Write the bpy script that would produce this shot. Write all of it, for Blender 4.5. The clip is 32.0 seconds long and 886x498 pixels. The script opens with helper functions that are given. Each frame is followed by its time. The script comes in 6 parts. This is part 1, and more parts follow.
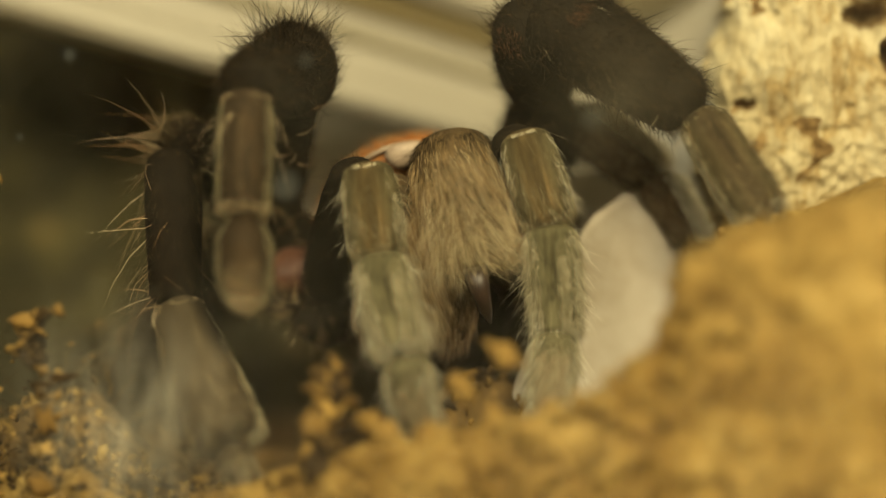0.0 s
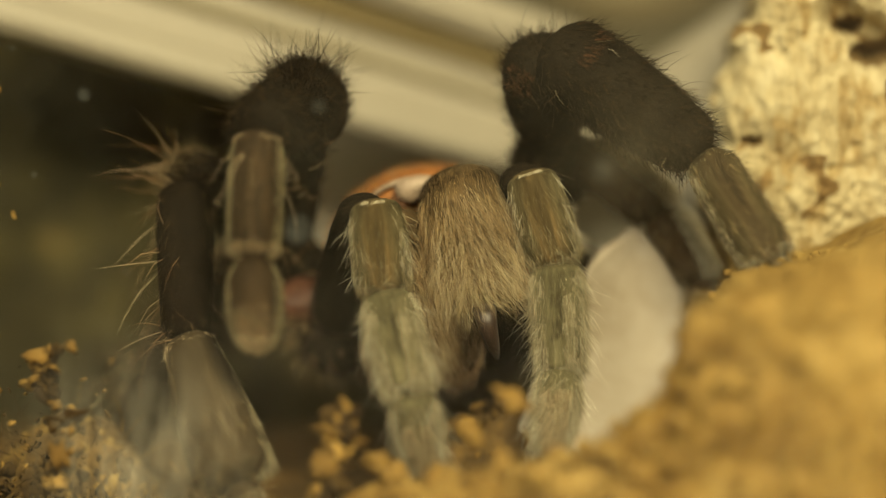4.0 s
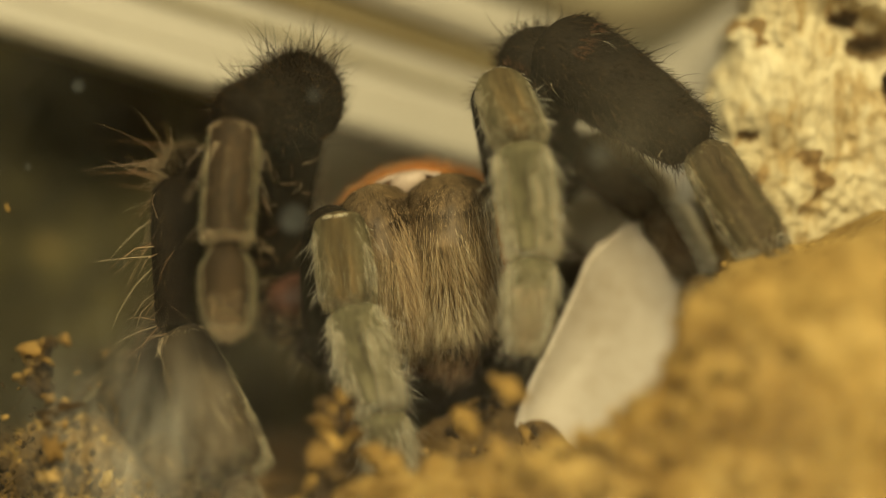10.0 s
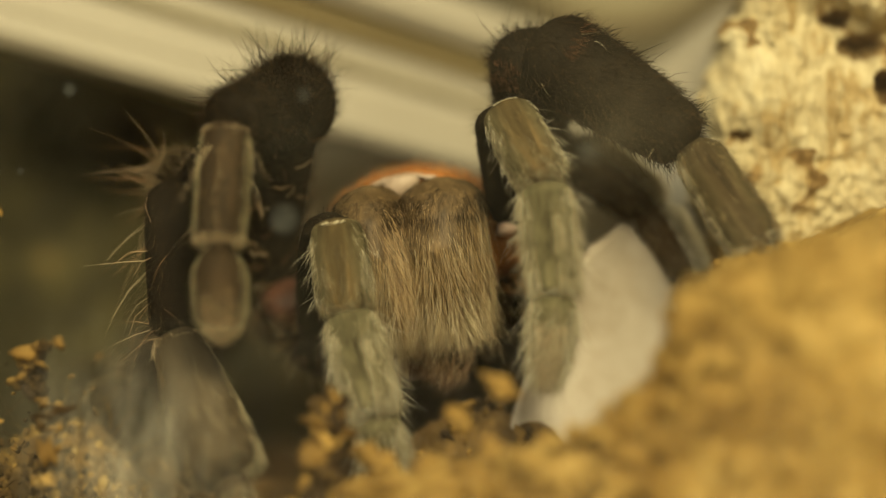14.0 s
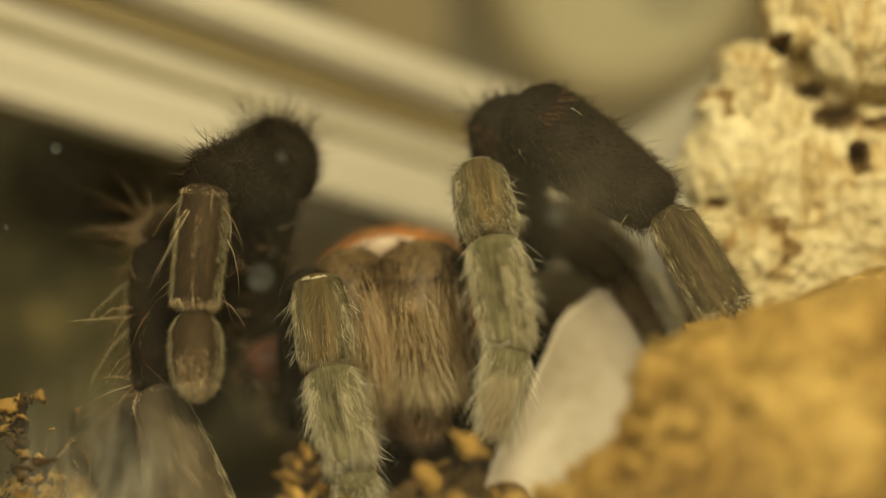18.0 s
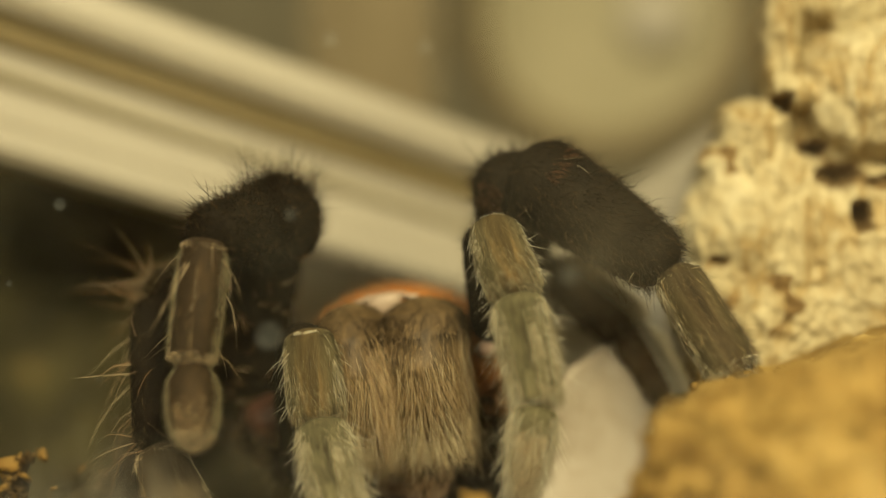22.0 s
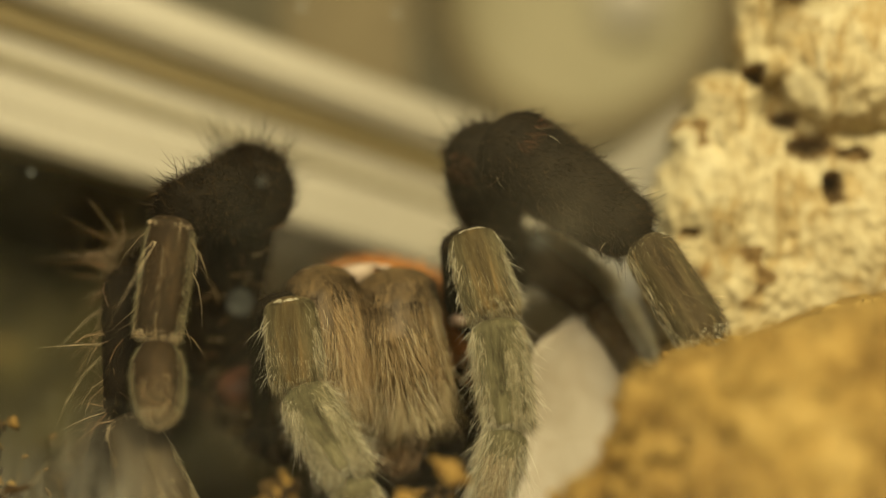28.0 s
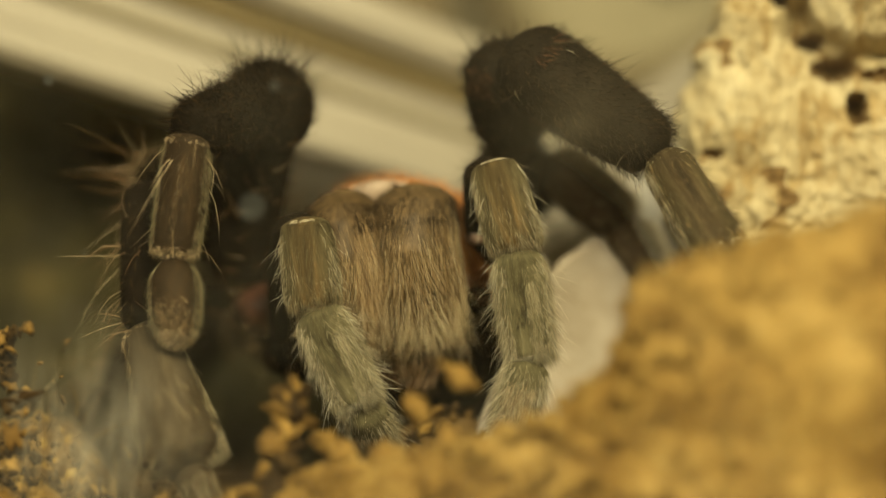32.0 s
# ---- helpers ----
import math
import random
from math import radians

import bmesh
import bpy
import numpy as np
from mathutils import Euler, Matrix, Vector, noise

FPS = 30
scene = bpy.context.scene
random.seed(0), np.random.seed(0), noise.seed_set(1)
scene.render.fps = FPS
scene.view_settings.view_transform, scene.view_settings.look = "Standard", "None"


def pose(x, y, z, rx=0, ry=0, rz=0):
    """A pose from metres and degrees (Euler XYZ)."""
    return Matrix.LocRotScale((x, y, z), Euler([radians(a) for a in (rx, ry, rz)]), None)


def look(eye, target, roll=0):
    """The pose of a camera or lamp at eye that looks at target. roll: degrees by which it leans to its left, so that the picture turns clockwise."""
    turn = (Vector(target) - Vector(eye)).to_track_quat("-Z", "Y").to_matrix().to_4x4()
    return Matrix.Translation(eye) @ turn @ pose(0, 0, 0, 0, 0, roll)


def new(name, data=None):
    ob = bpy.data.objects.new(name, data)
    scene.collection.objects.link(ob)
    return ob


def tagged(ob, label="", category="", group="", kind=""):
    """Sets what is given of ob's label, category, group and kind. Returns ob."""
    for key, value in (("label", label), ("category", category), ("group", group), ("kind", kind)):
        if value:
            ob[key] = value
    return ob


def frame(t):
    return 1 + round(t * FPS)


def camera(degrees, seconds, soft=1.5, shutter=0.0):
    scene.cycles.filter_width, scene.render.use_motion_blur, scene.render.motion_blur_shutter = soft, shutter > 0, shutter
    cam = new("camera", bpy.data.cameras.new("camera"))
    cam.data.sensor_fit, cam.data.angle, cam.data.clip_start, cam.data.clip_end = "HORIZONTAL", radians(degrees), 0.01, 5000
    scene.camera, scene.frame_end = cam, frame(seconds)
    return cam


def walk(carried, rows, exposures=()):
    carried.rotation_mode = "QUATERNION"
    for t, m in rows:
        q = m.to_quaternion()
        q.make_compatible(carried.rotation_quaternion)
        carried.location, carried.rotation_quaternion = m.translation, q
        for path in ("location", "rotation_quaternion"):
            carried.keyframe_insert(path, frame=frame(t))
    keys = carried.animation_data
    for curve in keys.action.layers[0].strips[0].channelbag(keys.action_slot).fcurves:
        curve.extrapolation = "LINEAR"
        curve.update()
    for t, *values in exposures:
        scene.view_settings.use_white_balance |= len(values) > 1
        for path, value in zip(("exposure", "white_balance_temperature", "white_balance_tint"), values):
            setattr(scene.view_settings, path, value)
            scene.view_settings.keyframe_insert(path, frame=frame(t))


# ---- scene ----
cam = camera(24, 32.0, soft=1.2)
# seconds, eye in metres, yaw to the left, pitch up and roll in degrees
PATH = [
    (0, 0.00378, -0.16712, 0.03520, 3.827, -1.375, -0.832),
    (0.5, 0.00329, -0.16717, 0.03585, 3.827, -1.385, -0.797),
    (1, 0.00296, -0.16726, 0.03610, 3.765, -1.328, -0.750),
    (1.5, 0.00333, -0.16724, 0.03670, 3.970, -1.452, -0.715),
    (2, 0.00376, -0.16762, 0.03777, 4.161, -1.558, -0.614),
    (2.5, 0.00362, -0.16782, 0.03810, 4.062, -1.717, -0.591),
    (3, 0.00346, -0.16816, 0.03966, 3.924, -2.168, -0.591),
    (3.5, 0.00263, -0.16853, 0.04284, 3.742, -2.891, -0.347),
    (4, 0.00293, -0.16870, 0.04295, 3.739, -2.962, -0.272),
    (4.5, 0.00309, -0.16865, 0.04291, 3.708, -2.905, -0.175),
    (6.5, 0.00511, -0.16847, 0.03960, 4.200, -2.045, -0.332),
    (7, 0.00521, -0.16854, 0.03958, 4.266, -2.016, -0.416),
    (7.5, 0.00487, -0.16844, 0.03945, 4.157, -2.021, -0.375),
    (8, 0.00373, -0.16839, 0.03966, 3.810, -2.080, -0.312),
    (8.5, 0.00448, -0.16846, 0.03930, 4.022, -2.036, -0.339),
    (9, 0.00372, -0.16827, 0.03871, 3.801, -1.767, -0.422),
    (9.5, 0.00318, -0.16825, 0.03909, 3.645, -1.890, -0.364),
    (10, 0.00271, -0.16824, 0.03898, 3.555, -1.805, -0.386),
    (10.5, 0.00218, -0.16824, 0.03980, 3.402, -2.042, -0.336),
    (11, 0.00276, -0.16833, 0.03888, 3.640, -1.718, -0.468),
    (11.5, 0.00257, -0.16827, 0.03950, 3.514, -2.019, -0.419),
    (12, 0.00244, -0.16822, 0.03860, 3.394, -1.833, -0.389),
    (12.5, 0.00269, -0.16820, 0.03785, 3.503, -1.650, -0.431),
    (13, 0.00288, -0.16806, 0.03591, 3.386, -1.153, -0.577),
    (13.5, 0.00409, -0.16810, 0.03556, 3.841, -0.885, -0.695),
    (14, 0.00456, -0.16829, 0.03624, 3.986, -0.846, -0.966),
    (14.5, 0.00788, -0.16857, 0.03510, 4.825, -0.353, -1.057),
    (15, 0.01110, -0.16920, 0.03850, 5.259, -0.309, -1.017),
    (15.5, 0.01185, -0.16927, 0.03476, 5.405, 0.708, -0.943),
    (17.5, 0.00818, -0.17128, 0.03729, 4.363, 0.312, -0.017),
    (18, 0.00909, -0.17117, 0.03574, 4.787, 1.010, -0.118),
    (18.5, 0.00915, -0.17114, 0.03505, 4.789, 1.251, -0.047),
    (19, 0.00848, -0.17091, 0.03367, 4.794, 1.026, 0.187),
    (19.5, 0.00693, -0.17138, 0.03507, 4.428, 1.051, 0.465),
    (20, 0.00651, -0.17120, 0.03521, 4.289, 1.295, 0.496),
    (20.5, 0.00557, -0.17139, 0.03564, 3.998, 1.397, 0.549),
    (21, 0.00476, -0.17104, 0.03772, 3.729, 1.003, 0.693),
    (21.5, 0.00451, -0.17121, 0.03797, 3.639, 1.193, 0.438),
    (22, 0.00424, -0.17066, 0.03704, 3.322, 2.157, 0.024),
    (22.5, 0.00422, -0.17093, 0.03723, 3.229, 2.146, -0.042),
    (23, 0.00449, -0.17043, 0.03806, 3.202, 1.659, 0.331),
    (23.5, 0.00491, -0.17018, 0.03645, 3.239, 1.782, 0.541),
    (24, 0.00777, -0.16986, 0.03506, 3.662, 1.675, 0.731),
    (24.5, 0.00797, -0.16990, 0.03551, 3.299, 1.363, 0.792),
    (25, 0.00716, -0.16986, 0.03588, 2.944, 1.252, 0.774),
    (25.5, 0.00714, -0.16968, 0.03625, 2.833, 1.121, 0.860),
    (27.5, 0.00705, -0.16996, 0.03531, 3.092, 1.279, 0.561),
    (28, 0.00514, -0.17079, 0.03405, 2.844, 2.326, 0.040),
    (28.5, 0.00337, -0.17121, 0.03217, 3.032, 2.932, -0.061),
    (29, 0.00993, -0.16996, 0.02818, 5.120, 1.807, 0.930),
    (29.5, 0.01101, -0.16956, 0.02776, 4.919, 0.876, 1.124),
    (30, 0.01124, -0.16929, 0.02804, 4.907, 1.029, 0.999),
    (30.5, 0.01223, -0.16935, 0.02674, 5.324, 1.721, 0.860),
    (31, 0.01163, -0.16948, 0.02653, 5.205, 2.172, 0.751),
    (31.5, 0.01166, -0.16960, 0.02683, 5.310, 2.336, 0.731),
    (32, 0.01028, -0.16967, 0.02616, 5.039, 2.611, 0.633),
]
walk(cam, [(t, pose(x, y, z, 90 + pitch, 0, yaw) @ pose(0, 0, 0, 0, 0, roll)) for t, x, y, z, yaw, pitch, roll in PATH])
cam.data.dof.use_dof = True
cam.data.dof.focus_distance = 0.1688
cam.data.dof.aperture_fstop = 6.8

# ---- light ----
MM = 0.001
world = bpy.data.worlds.new("room")
world.use_nodes = True
world.node_tree.nodes["Background"].inputs[0].default_value = (1.0, 0.86, 0.60, 1)
world.node_tree.nodes["Background"].inputs[1].default_value = 0.10
scene.world = world


def area_lamp(name, eye, target, size, power, colour):
    data = bpy.data.lights.new(name, "AREA")
    data.shape, data.size, data.energy, data.color = "DISK", size, power, colour
    ob = new(name, data)
    ob.matrix_world = look(eye, target)
    return ob


# Unseen key light, set outside the front glass above the camera.
area_lamp("front_key_lamp", (0.05, -0.165, 0.15), (0.0, 0.0, 0.03), 0.07, 0.80, (1.0, 0.83, 0.50))
# Fill light added from the front left, with no fixture behind it.
area_lamp("fill_lamp", (-0.50, -0.95, 0.75), (0, 0.01, 0.03), 0.6, 13.0, (1.0, 0.86, 0.60))
scene.view_settings.exposure = 0.0


# ---- materials ----
def material(name, colour, rough=0.6, metal=0.0, spec=0.5):
    m = bpy.data.materials.new(name)
    m.use_nodes = True
    b = m.node_tree.nodes["Principled BSDF"]
    b.inputs["Base Color"].default_value = (*colour, 1)
    b.inputs["Roughness"].default_value = rough
    b.inputs["Metallic"].default_value = metal
    b.inputs["Specular IOR Level"].default_value = spec
    return m


def node(m, kind, **values):
    n = m.node_tree.nodes.new(kind)
    for k, v in values.items():
        n.inputs[k].default_value = v
    return n


def link(m, a, b):
    m.node_tree.links.new(a, b)


def ramp(m, fac, stops):
    r = m.node_tree.nodes.new("ShaderNodeValToRGB")
    while len(r.color_ramp.elements) < len(stops):
        r.color_ramp.elements.new(0.5)
    for e, (p, c) in zip(r.color_ramp.elements, stops):
        e.position, e.color = p, (*c, 1)
    link(m, fac, r.inputs[0])
    return r


def mottled(name, stops, scale, rough=0.7, bump=0.3, fine=6.0, spec=0.3, detail=6.0, stretch=(1, 1, 1)):
    """Two scales of noise give colour; the finer one gives relief. Scales per metre."""
    m = material(name, stops[0][1], rough, 0, spec)
    bsdf = m.node_tree.nodes["Principled BSDF"]
    co = m.node_tree.nodes.new("ShaderNodeTexCoord")
    mp = node(m, "ShaderNodeMapping", Scale=stretch)
    link(m, co.outputs["Object"], mp.inputs["Vector"])
    big = node(m, "ShaderNodeTexNoise", Scale=scale, Detail=detail, Roughness=0.62)
    small = node(m, "ShaderNodeTexNoise", Scale=scale * fine, Detail=4.0, Roughness=0.6)
    link(m, mp.outputs[0], big.inputs["Vector"])
    link(m, mp.outputs[0], small.inputs["Vector"])
    mix = node(m, "ShaderNodeMix", Factor=0.35)
    link(m, big.outputs["Fac"], mix.inputs["A"])
    link(m, small.outputs["Fac"], mix.inputs["B"])
    r = ramp(m, mix.outputs["Result"], stops)
    link(m, r.outputs[0], bsdf.inputs["Base Color"])
    b = node(m, "ShaderNodeBump", Strength=bump, Distance=0.0004)
    link(m, mix.outputs["Result"], b.inputs["Height"])
    link(m, b.outputs[0], bsdf.inputs["Normal"])
    return m


def hairy(name, stops, rough=0.45, spec=0.5):
    """Each hair takes its own shade."""
    m = material(name, stops[0][1], rough, 0, spec)
    g = m.node_tree.nodes.new("ShaderNodeNewGeometry")
    r = ramp(m, g.outputs["Random Per Island"], stops)
    link(m, r.outputs[0], m.node_tree.nodes["Principled BSDF"].inputs["Base Color"])
    return m


SKIN_BLACK = mottled("black_cuticle", [(0.3, (0.005, 0.0035, 0.002)), (0.7, (0.013, 0.009, 0.005))], 500, 0.8, 0.5, spec=0.08)
SKIN_BROWN = mottled("brown_cuticle", [(0.3, (0.028, 0.019, 0.009)), (0.55, (0.062, 0.041, 0.019)), (0.75, (0.12, 0.078, 0.036))], 350, 0.65, 0.4, spec=0.2, stretch=(1, 1, 0.25))
def streaked(name, centre, edge, half, rough=0.8):
    """Streaks along a limb segment, one colouring down its middle and another on its flanks; half: its half width in metres."""
    m = material(name, edge[0][1], rough, 0, 0.12)
    bsdf = m.node_tree.nodes["Principled BSDF"]
    co = m.node_tree.nodes.new("ShaderNodeTexCoord")
    mp = node(m, "ShaderNodeMapping", Scale=(1, 1, 0.10))
    link(m, co.outputs["Object"], mp.inputs["Vector"])
    n = node(m, "ShaderNodeTexNoise", Scale=1000, Detail=4.0, Roughness=0.6)
    link(m, mp.outputs[0], n.inputs["Vector"])
    a, b = ramp(m, n.outputs["Fac"], centre), ramp(m, n.outputs["Fac"], edge)
    split = m.node_tree.nodes.new("ShaderNodeSeparateXYZ")
    link(m, co.outputs["Object"], split.inputs[0])
    size = m.node_tree.nodes.new("ShaderNodeMath")
    size.operation = "ABSOLUTE"
    link(m, split.outputs[0], size.inputs[0])
    span = m.node_tree.nodes.new("ShaderNodeMapRange")
    span.inputs["From Min"].default_value, span.inputs["From Max"].default_value = 0.25 * half, 0.85 * half
    link(m, size.outputs[0], span.inputs["Value"])
    mix = m.node_tree.nodes.new("ShaderNodeMix")
    mix.data_type = "RGBA"
    link(m, span.outputs[0], mix.inputs[0])
    link(m, a.outputs[0], mix.inputs[6])
    link(m, b.outputs[0], mix.inputs[7])
    link(m, mix.outputs[2], bsdf.inputs["Base Color"])
    bump = node(m, "ShaderNodeBump", Strength=0.5, Distance=0.0002)
    link(m, n.outputs["Fac"], bump.inputs["Height"])
    link(m, bump.outputs[0], bsdf.inputs["Normal"])
    return m


PALP_KNEE = streaked("streaked_knee_cuticle", [(0.3, (0.026, 0.018, 0.007)), (0.5, (0.062, 0.044, 0.018)), (0.72, (0.17, 0.105, 0.040))], [(0.3, (0.030, 0.025, 0.012)), (0.55, (0.095, 0.080, 0.042)), (0.75, (0.18, 0.155, 0.085))], 0.0022)
PALP_SHIN = streaked("streaked_shin_cuticle", [(0.3, (0.030, 0.026, 0.012)), (0.55, (0.085, 0.074, 0.038)), (0.75, (0.17, 0.15, 0.085))], [(0.3, (0.06, 0.053, 0.028)), (0.55, (0.14, 0.125, 0.07)), (0.75, (0.24, 0.215, 0.13))], 0.0020)
SHIN_DUSTY = streaked("dusty_shin_cuticle", [(0.3, (0.016, 0.011, 0.005)), (0.5, (0.040, 0.028, 0.013)), (0.75, (0.085, 0.062, 0.031))], [(0.3, (0.03, 0.023, 0.011)), (0.55, (0.07, 0.056, 0.028)), (0.75, (0.14, 0.115, 0.06))], 0.0022)
LEG_BROWN = mottled("dark_leg_cuticle", [(0.3, (0.020, 0.013, 0.006)), (0.55, (0.052, 0.032, 0.015)), (0.75, (0.10, 0.062, 0.028))], 420, 0.8, 0.6, spec=0.1, stretch=(1, 1, 0.3))
SKIN_GREY = mottled("grey_brown_cuticle", [(0.3, (0.016, 0.011, 0.0055)), (0.55, (0.042, 0.031, 0.017)), (0.75, (0.105, 0.080, 0.046))], 420, 0.85, 0.8, spec=0.1, stretch=(1, 1, 0.15))
JAW_SKIN = mottled("dark_jaw_cuticle", [(0.3, (0.028, 0.018, 0.007)), (0.5, (0.070, 0.044, 0.018)), (0.72, (0.165, 0.108, 0.048))], 700, 0.6, 0.4, stretch=(1, 1, 0.12))
LEG_DARK = mottled("dark_foot_cuticle", [(0.3, (0.009, 0.006, 0.003)), (0.55, (0.024, 0.015, 0.007)), (0.75, (0.055, 0.034, 0.015))], 420, 0.75, 0.5, spec=0.12, stretch=(1, 1, 0.3))
EYE_MOUND = mottled("dull_whitish_cuticle", [(0.3, (0.20, 0.140, 0.095)), (0.7, (0.40, 0.315, 0.24))], 900, 0.45, 0.4)
SKIN_RED = mottled("reddish_cuticle", [(0.3, (0.022, 0.009, 0.005)), (0.7, (0.11, 0.042, 0.024))], 900, 0.5, 0.4)
SKIN_ORANGE = mottled("orange_tan_cuticle", [(0.3, (0.18, 0.062, 0.014)), (0.7, (0.42, 0.175, 0.046))], 500, 0.5, 0.3)
CLAW = mottled("pinkish_claw_pad", [(0.3, (0.40, 0.26, 0.18)), (0.7, (0.60, 0.44, 0.34))], 900, 0.4, 0.2)
FANG = mottled("dark_fang", [(0.3, (0.014, 0.008, 0.005)), (0.7, (0.04, 0.020, 0.012))], 700, 0.5, 0.1, spec=0.6)
HAIR_BLACK = hairy("black_hair", [(0.0, (0.008, 0.005, 0.0025)), (0.8, (0.018, 0.012, 0.006)), (1.0, (0.075, 0.046, 0.020))], 0.65, 0.12)
HAIR_BROWN = hairy("brown_hair", [(0.0, (0.04, 0.027, 0.012)), (0.6, (0.13, 0.092, 0.043)), (1.0, (0.30, 0.225, 0.115))])
HAIR_JAW = hairy("dark_jaw_hair", [(0.0, (0.020, 0.013, 0.005)), (0.5, (0.102, 0.064, 0.024)), (0.84, (0.30, 0.200, 0.083)), (1.0, (0.52, 0.37, 0.175))])
HAIR_FRINGE = hairy("pinkish_fringe_hair", [(0.0, (0.16, 0.11, 0.055)), (0.5, (0.48, 0.37, 0.20)), (1.0, (0.86, 0.74, 0.50))], 0.35)
HAIR_WHITE = hairy("whitish_bristle", [(0.0, (0.30, 0.265, 0.18)), (1.0, (0.80, 0.74, 0.57))], 0.35)
HAIR_OLIVE = hairy("olive_hair", [(0.0, (0.06, 0.052, 0.024)), (0.6, (0.17, 0.15, 0.075)), (1.0, (0.38, 0.34, 0.19))])
HAIR_TAN = hairy("tan_hair", [(0.0, (0.10, 0.065, 0.03)), (0.4, (0.36, 0.25, 0.13)), (1.0, (0.72, 0.58, 0.37))], 0.35)
HAIR_PALE = hairy("pale_grey_hair", [(0.0, (0.050, 0.040, 0.018)), (0.45, (0.228, 0.189, 0.102)), (0.8, (0.52, 0.445, 0.275)), (1.0, (0.84, 0.76, 0.56))], 0.35)
HAIR_MAROON = hairy("dull_maroon_hair", [(0.0, (0.05, 0.020, 0.010)), (1.0, (0.20, 0.095, 0.045))], 0.5, 0.2)
HAIR_RUST = hairy("rusty_tan_hair", [(0.0, (0.10, 0.055, 0.020)), (0.5, (0.33, 0.21, 0.095)), (1.0, (0.66, 0.50, 0.28))], 0.35)
HAIR_RED = hairy("rusty_bristle", [(0.0, (0.14, 0.07, 0.028)), (0.5, (0.36, 0.20, 0.09)), (1.0, (0.70, 0.56, 0.36))], 0.35)
SAND = mottled("golden_substrate", [(0.30, (0.060, 0.034, 0.009)), (0.43, (0.156, 0.093, 0.023)), (0.56, (0.250, 0.163, 0.047)), (0.74, (0.41, 0.298, 0.112))], 150, 0.9, 0.4, 5.0, 0.15)
SOIL_SHADED = mottled("shaded_hollow_soil", [(0.3, (0.032, 0.019, 0.007)), (0.52, (0.090, 0.055, 0.019)), (0.75, (0.25, 0.155, 0.048))], 320, 0.95, 0.9, 5.0, 0.15)
CRUMB = mottled("golden_crumb", [(0.3, (0.08, 0.043, 0.009)), (0.5, (0.21, 0.125, 0.030)), (0.7, (0.35, 0.225, 0.062))], 700, 0.85, 0.8, 4.0, 0.2)
DEBRIS = hairy("mixed_soil_debris", [(0.0, (0.020, 0.012, 0.005)), (0.5, (0.060, 0.036, 0.011)), (0.82, (0.17, 0.100, 0.026)), (1.0, (0.33, 0.205, 0.055))], 0.9, 0.15)
BARK = mottled("cork_bark", [(0.27, (0.17, 0.125, 0.062)), (0.40, (0.285, 0.225, 0.118)), (0.54, (0.385, 0.325, 0.19)), (0.74, (0.51, 0.45, 0.30))], 190, 0.85, 0.8, 4.0, 0.25, stretch=(1.5, 1, 0.6))
BARK_DARKER = mottled("darker_brown_cork", [(0.27, (0.05, 0.028, 0.010)), (0.45, (0.13, 0.080, 0.030)), (0.6, (0.24, 0.16, 0.065)), (0.78, (0.40, 0.29, 0.14))], 320, 0.9, 1.0, 4.0, 0.2)


def crevices(m, scale, stretch, dark):
    """Thin dark wandering cracks over a mottled surface."""
    bsdf = m.node_tree.nodes["Principled BSDF"]
    colour = bsdf.inputs["Base Color"].links[0].from_socket
    co = m.node_tree.nodes.new("ShaderNodeTexCoord")
    mp = node(m, "ShaderNodeMapping", Scale=stretch)
    link(m, co.outputs["Object"], mp.inputs["Vector"])
    n = node(m, "ShaderNodeTexNoise", Scale=scale, Detail=5.0, Roughness=0.6)
    link(m, mp.outputs[0], n.inputs["Vector"])
    line = ramp(m, n.outputs["Fac"], [(0.45, (1, 1, 1)), (0.49, dark), (0.50, dark), (0.53, (1, 1, 1))])
    mix = m.node_tree.nodes.new("ShaderNodeMix")
    mix.data_type, mix.blend_type = "RGBA", "MULTIPLY"
    mix.inputs[0].default_value = 1.0
    link(m, colour, mix.inputs[6])
    link(m, line.outputs[0], mix.inputs[7])
    link(m, mix.outputs[2], bsdf.inputs["Base Color"])


crevices(BARK, 110, (1.4, 1, 0.5), (0.74, 0.64, 0.48))
RIM = mottled("cream_plastic", [(0.3, (0.268, 0.240, 0.188)), (0.7, (0.32, 0.290, 0.23))], 30, 0.45, 0.1)
RIM_SHADE = mottled("tan_shadow_line", [(0.3, (0.165, 0.138, 0.078)), (0.7, (0.205, 0.175, 0.105))], 40, 0.6, 0.1)
RIM_GROOVE = mottled("olive_groove_tone", [(0.3, (0.105, 0.077, 0.027)), (0.7, (0.14, 0.105, 0.042))], 40, 0.6, 0.1)
WALL_PALE = mottled("pale_back_panel", [(0.3, (0.68, 0.645, 0.55)), (0.7, (0.76, 0.73, 0.64))], 18, 0.6, 0.1)
WALL_TAN = mottled("tan_room_wall", [(0.3, (0.235, 0.21, 0.13)), (0.7, (0.30, 0.265, 0.17))], 12, 0.8, 0.1)
WALL_DARK = mottled("mossy_and_shade_panel", [(0.34, (0.010, 0.009, 0.0034)), (0.42, (0.0155, 0.0145, 0.005)), (0.50, (0.028, 0.0235, 0.008)), (0.58, (0.066, 0.056, 0.018)), (0.68, (0.26, 0.15, 0.052))], 40, 0.9, 0.6)
WOOD = mottled("dark_brown_wood", [(0.3, (0.10, 0.075, 0.035)), (0.7, (0.17, 0.13, 0.065))], 60, 0.6, 0.3, stretch=(1, 1, 0.1))
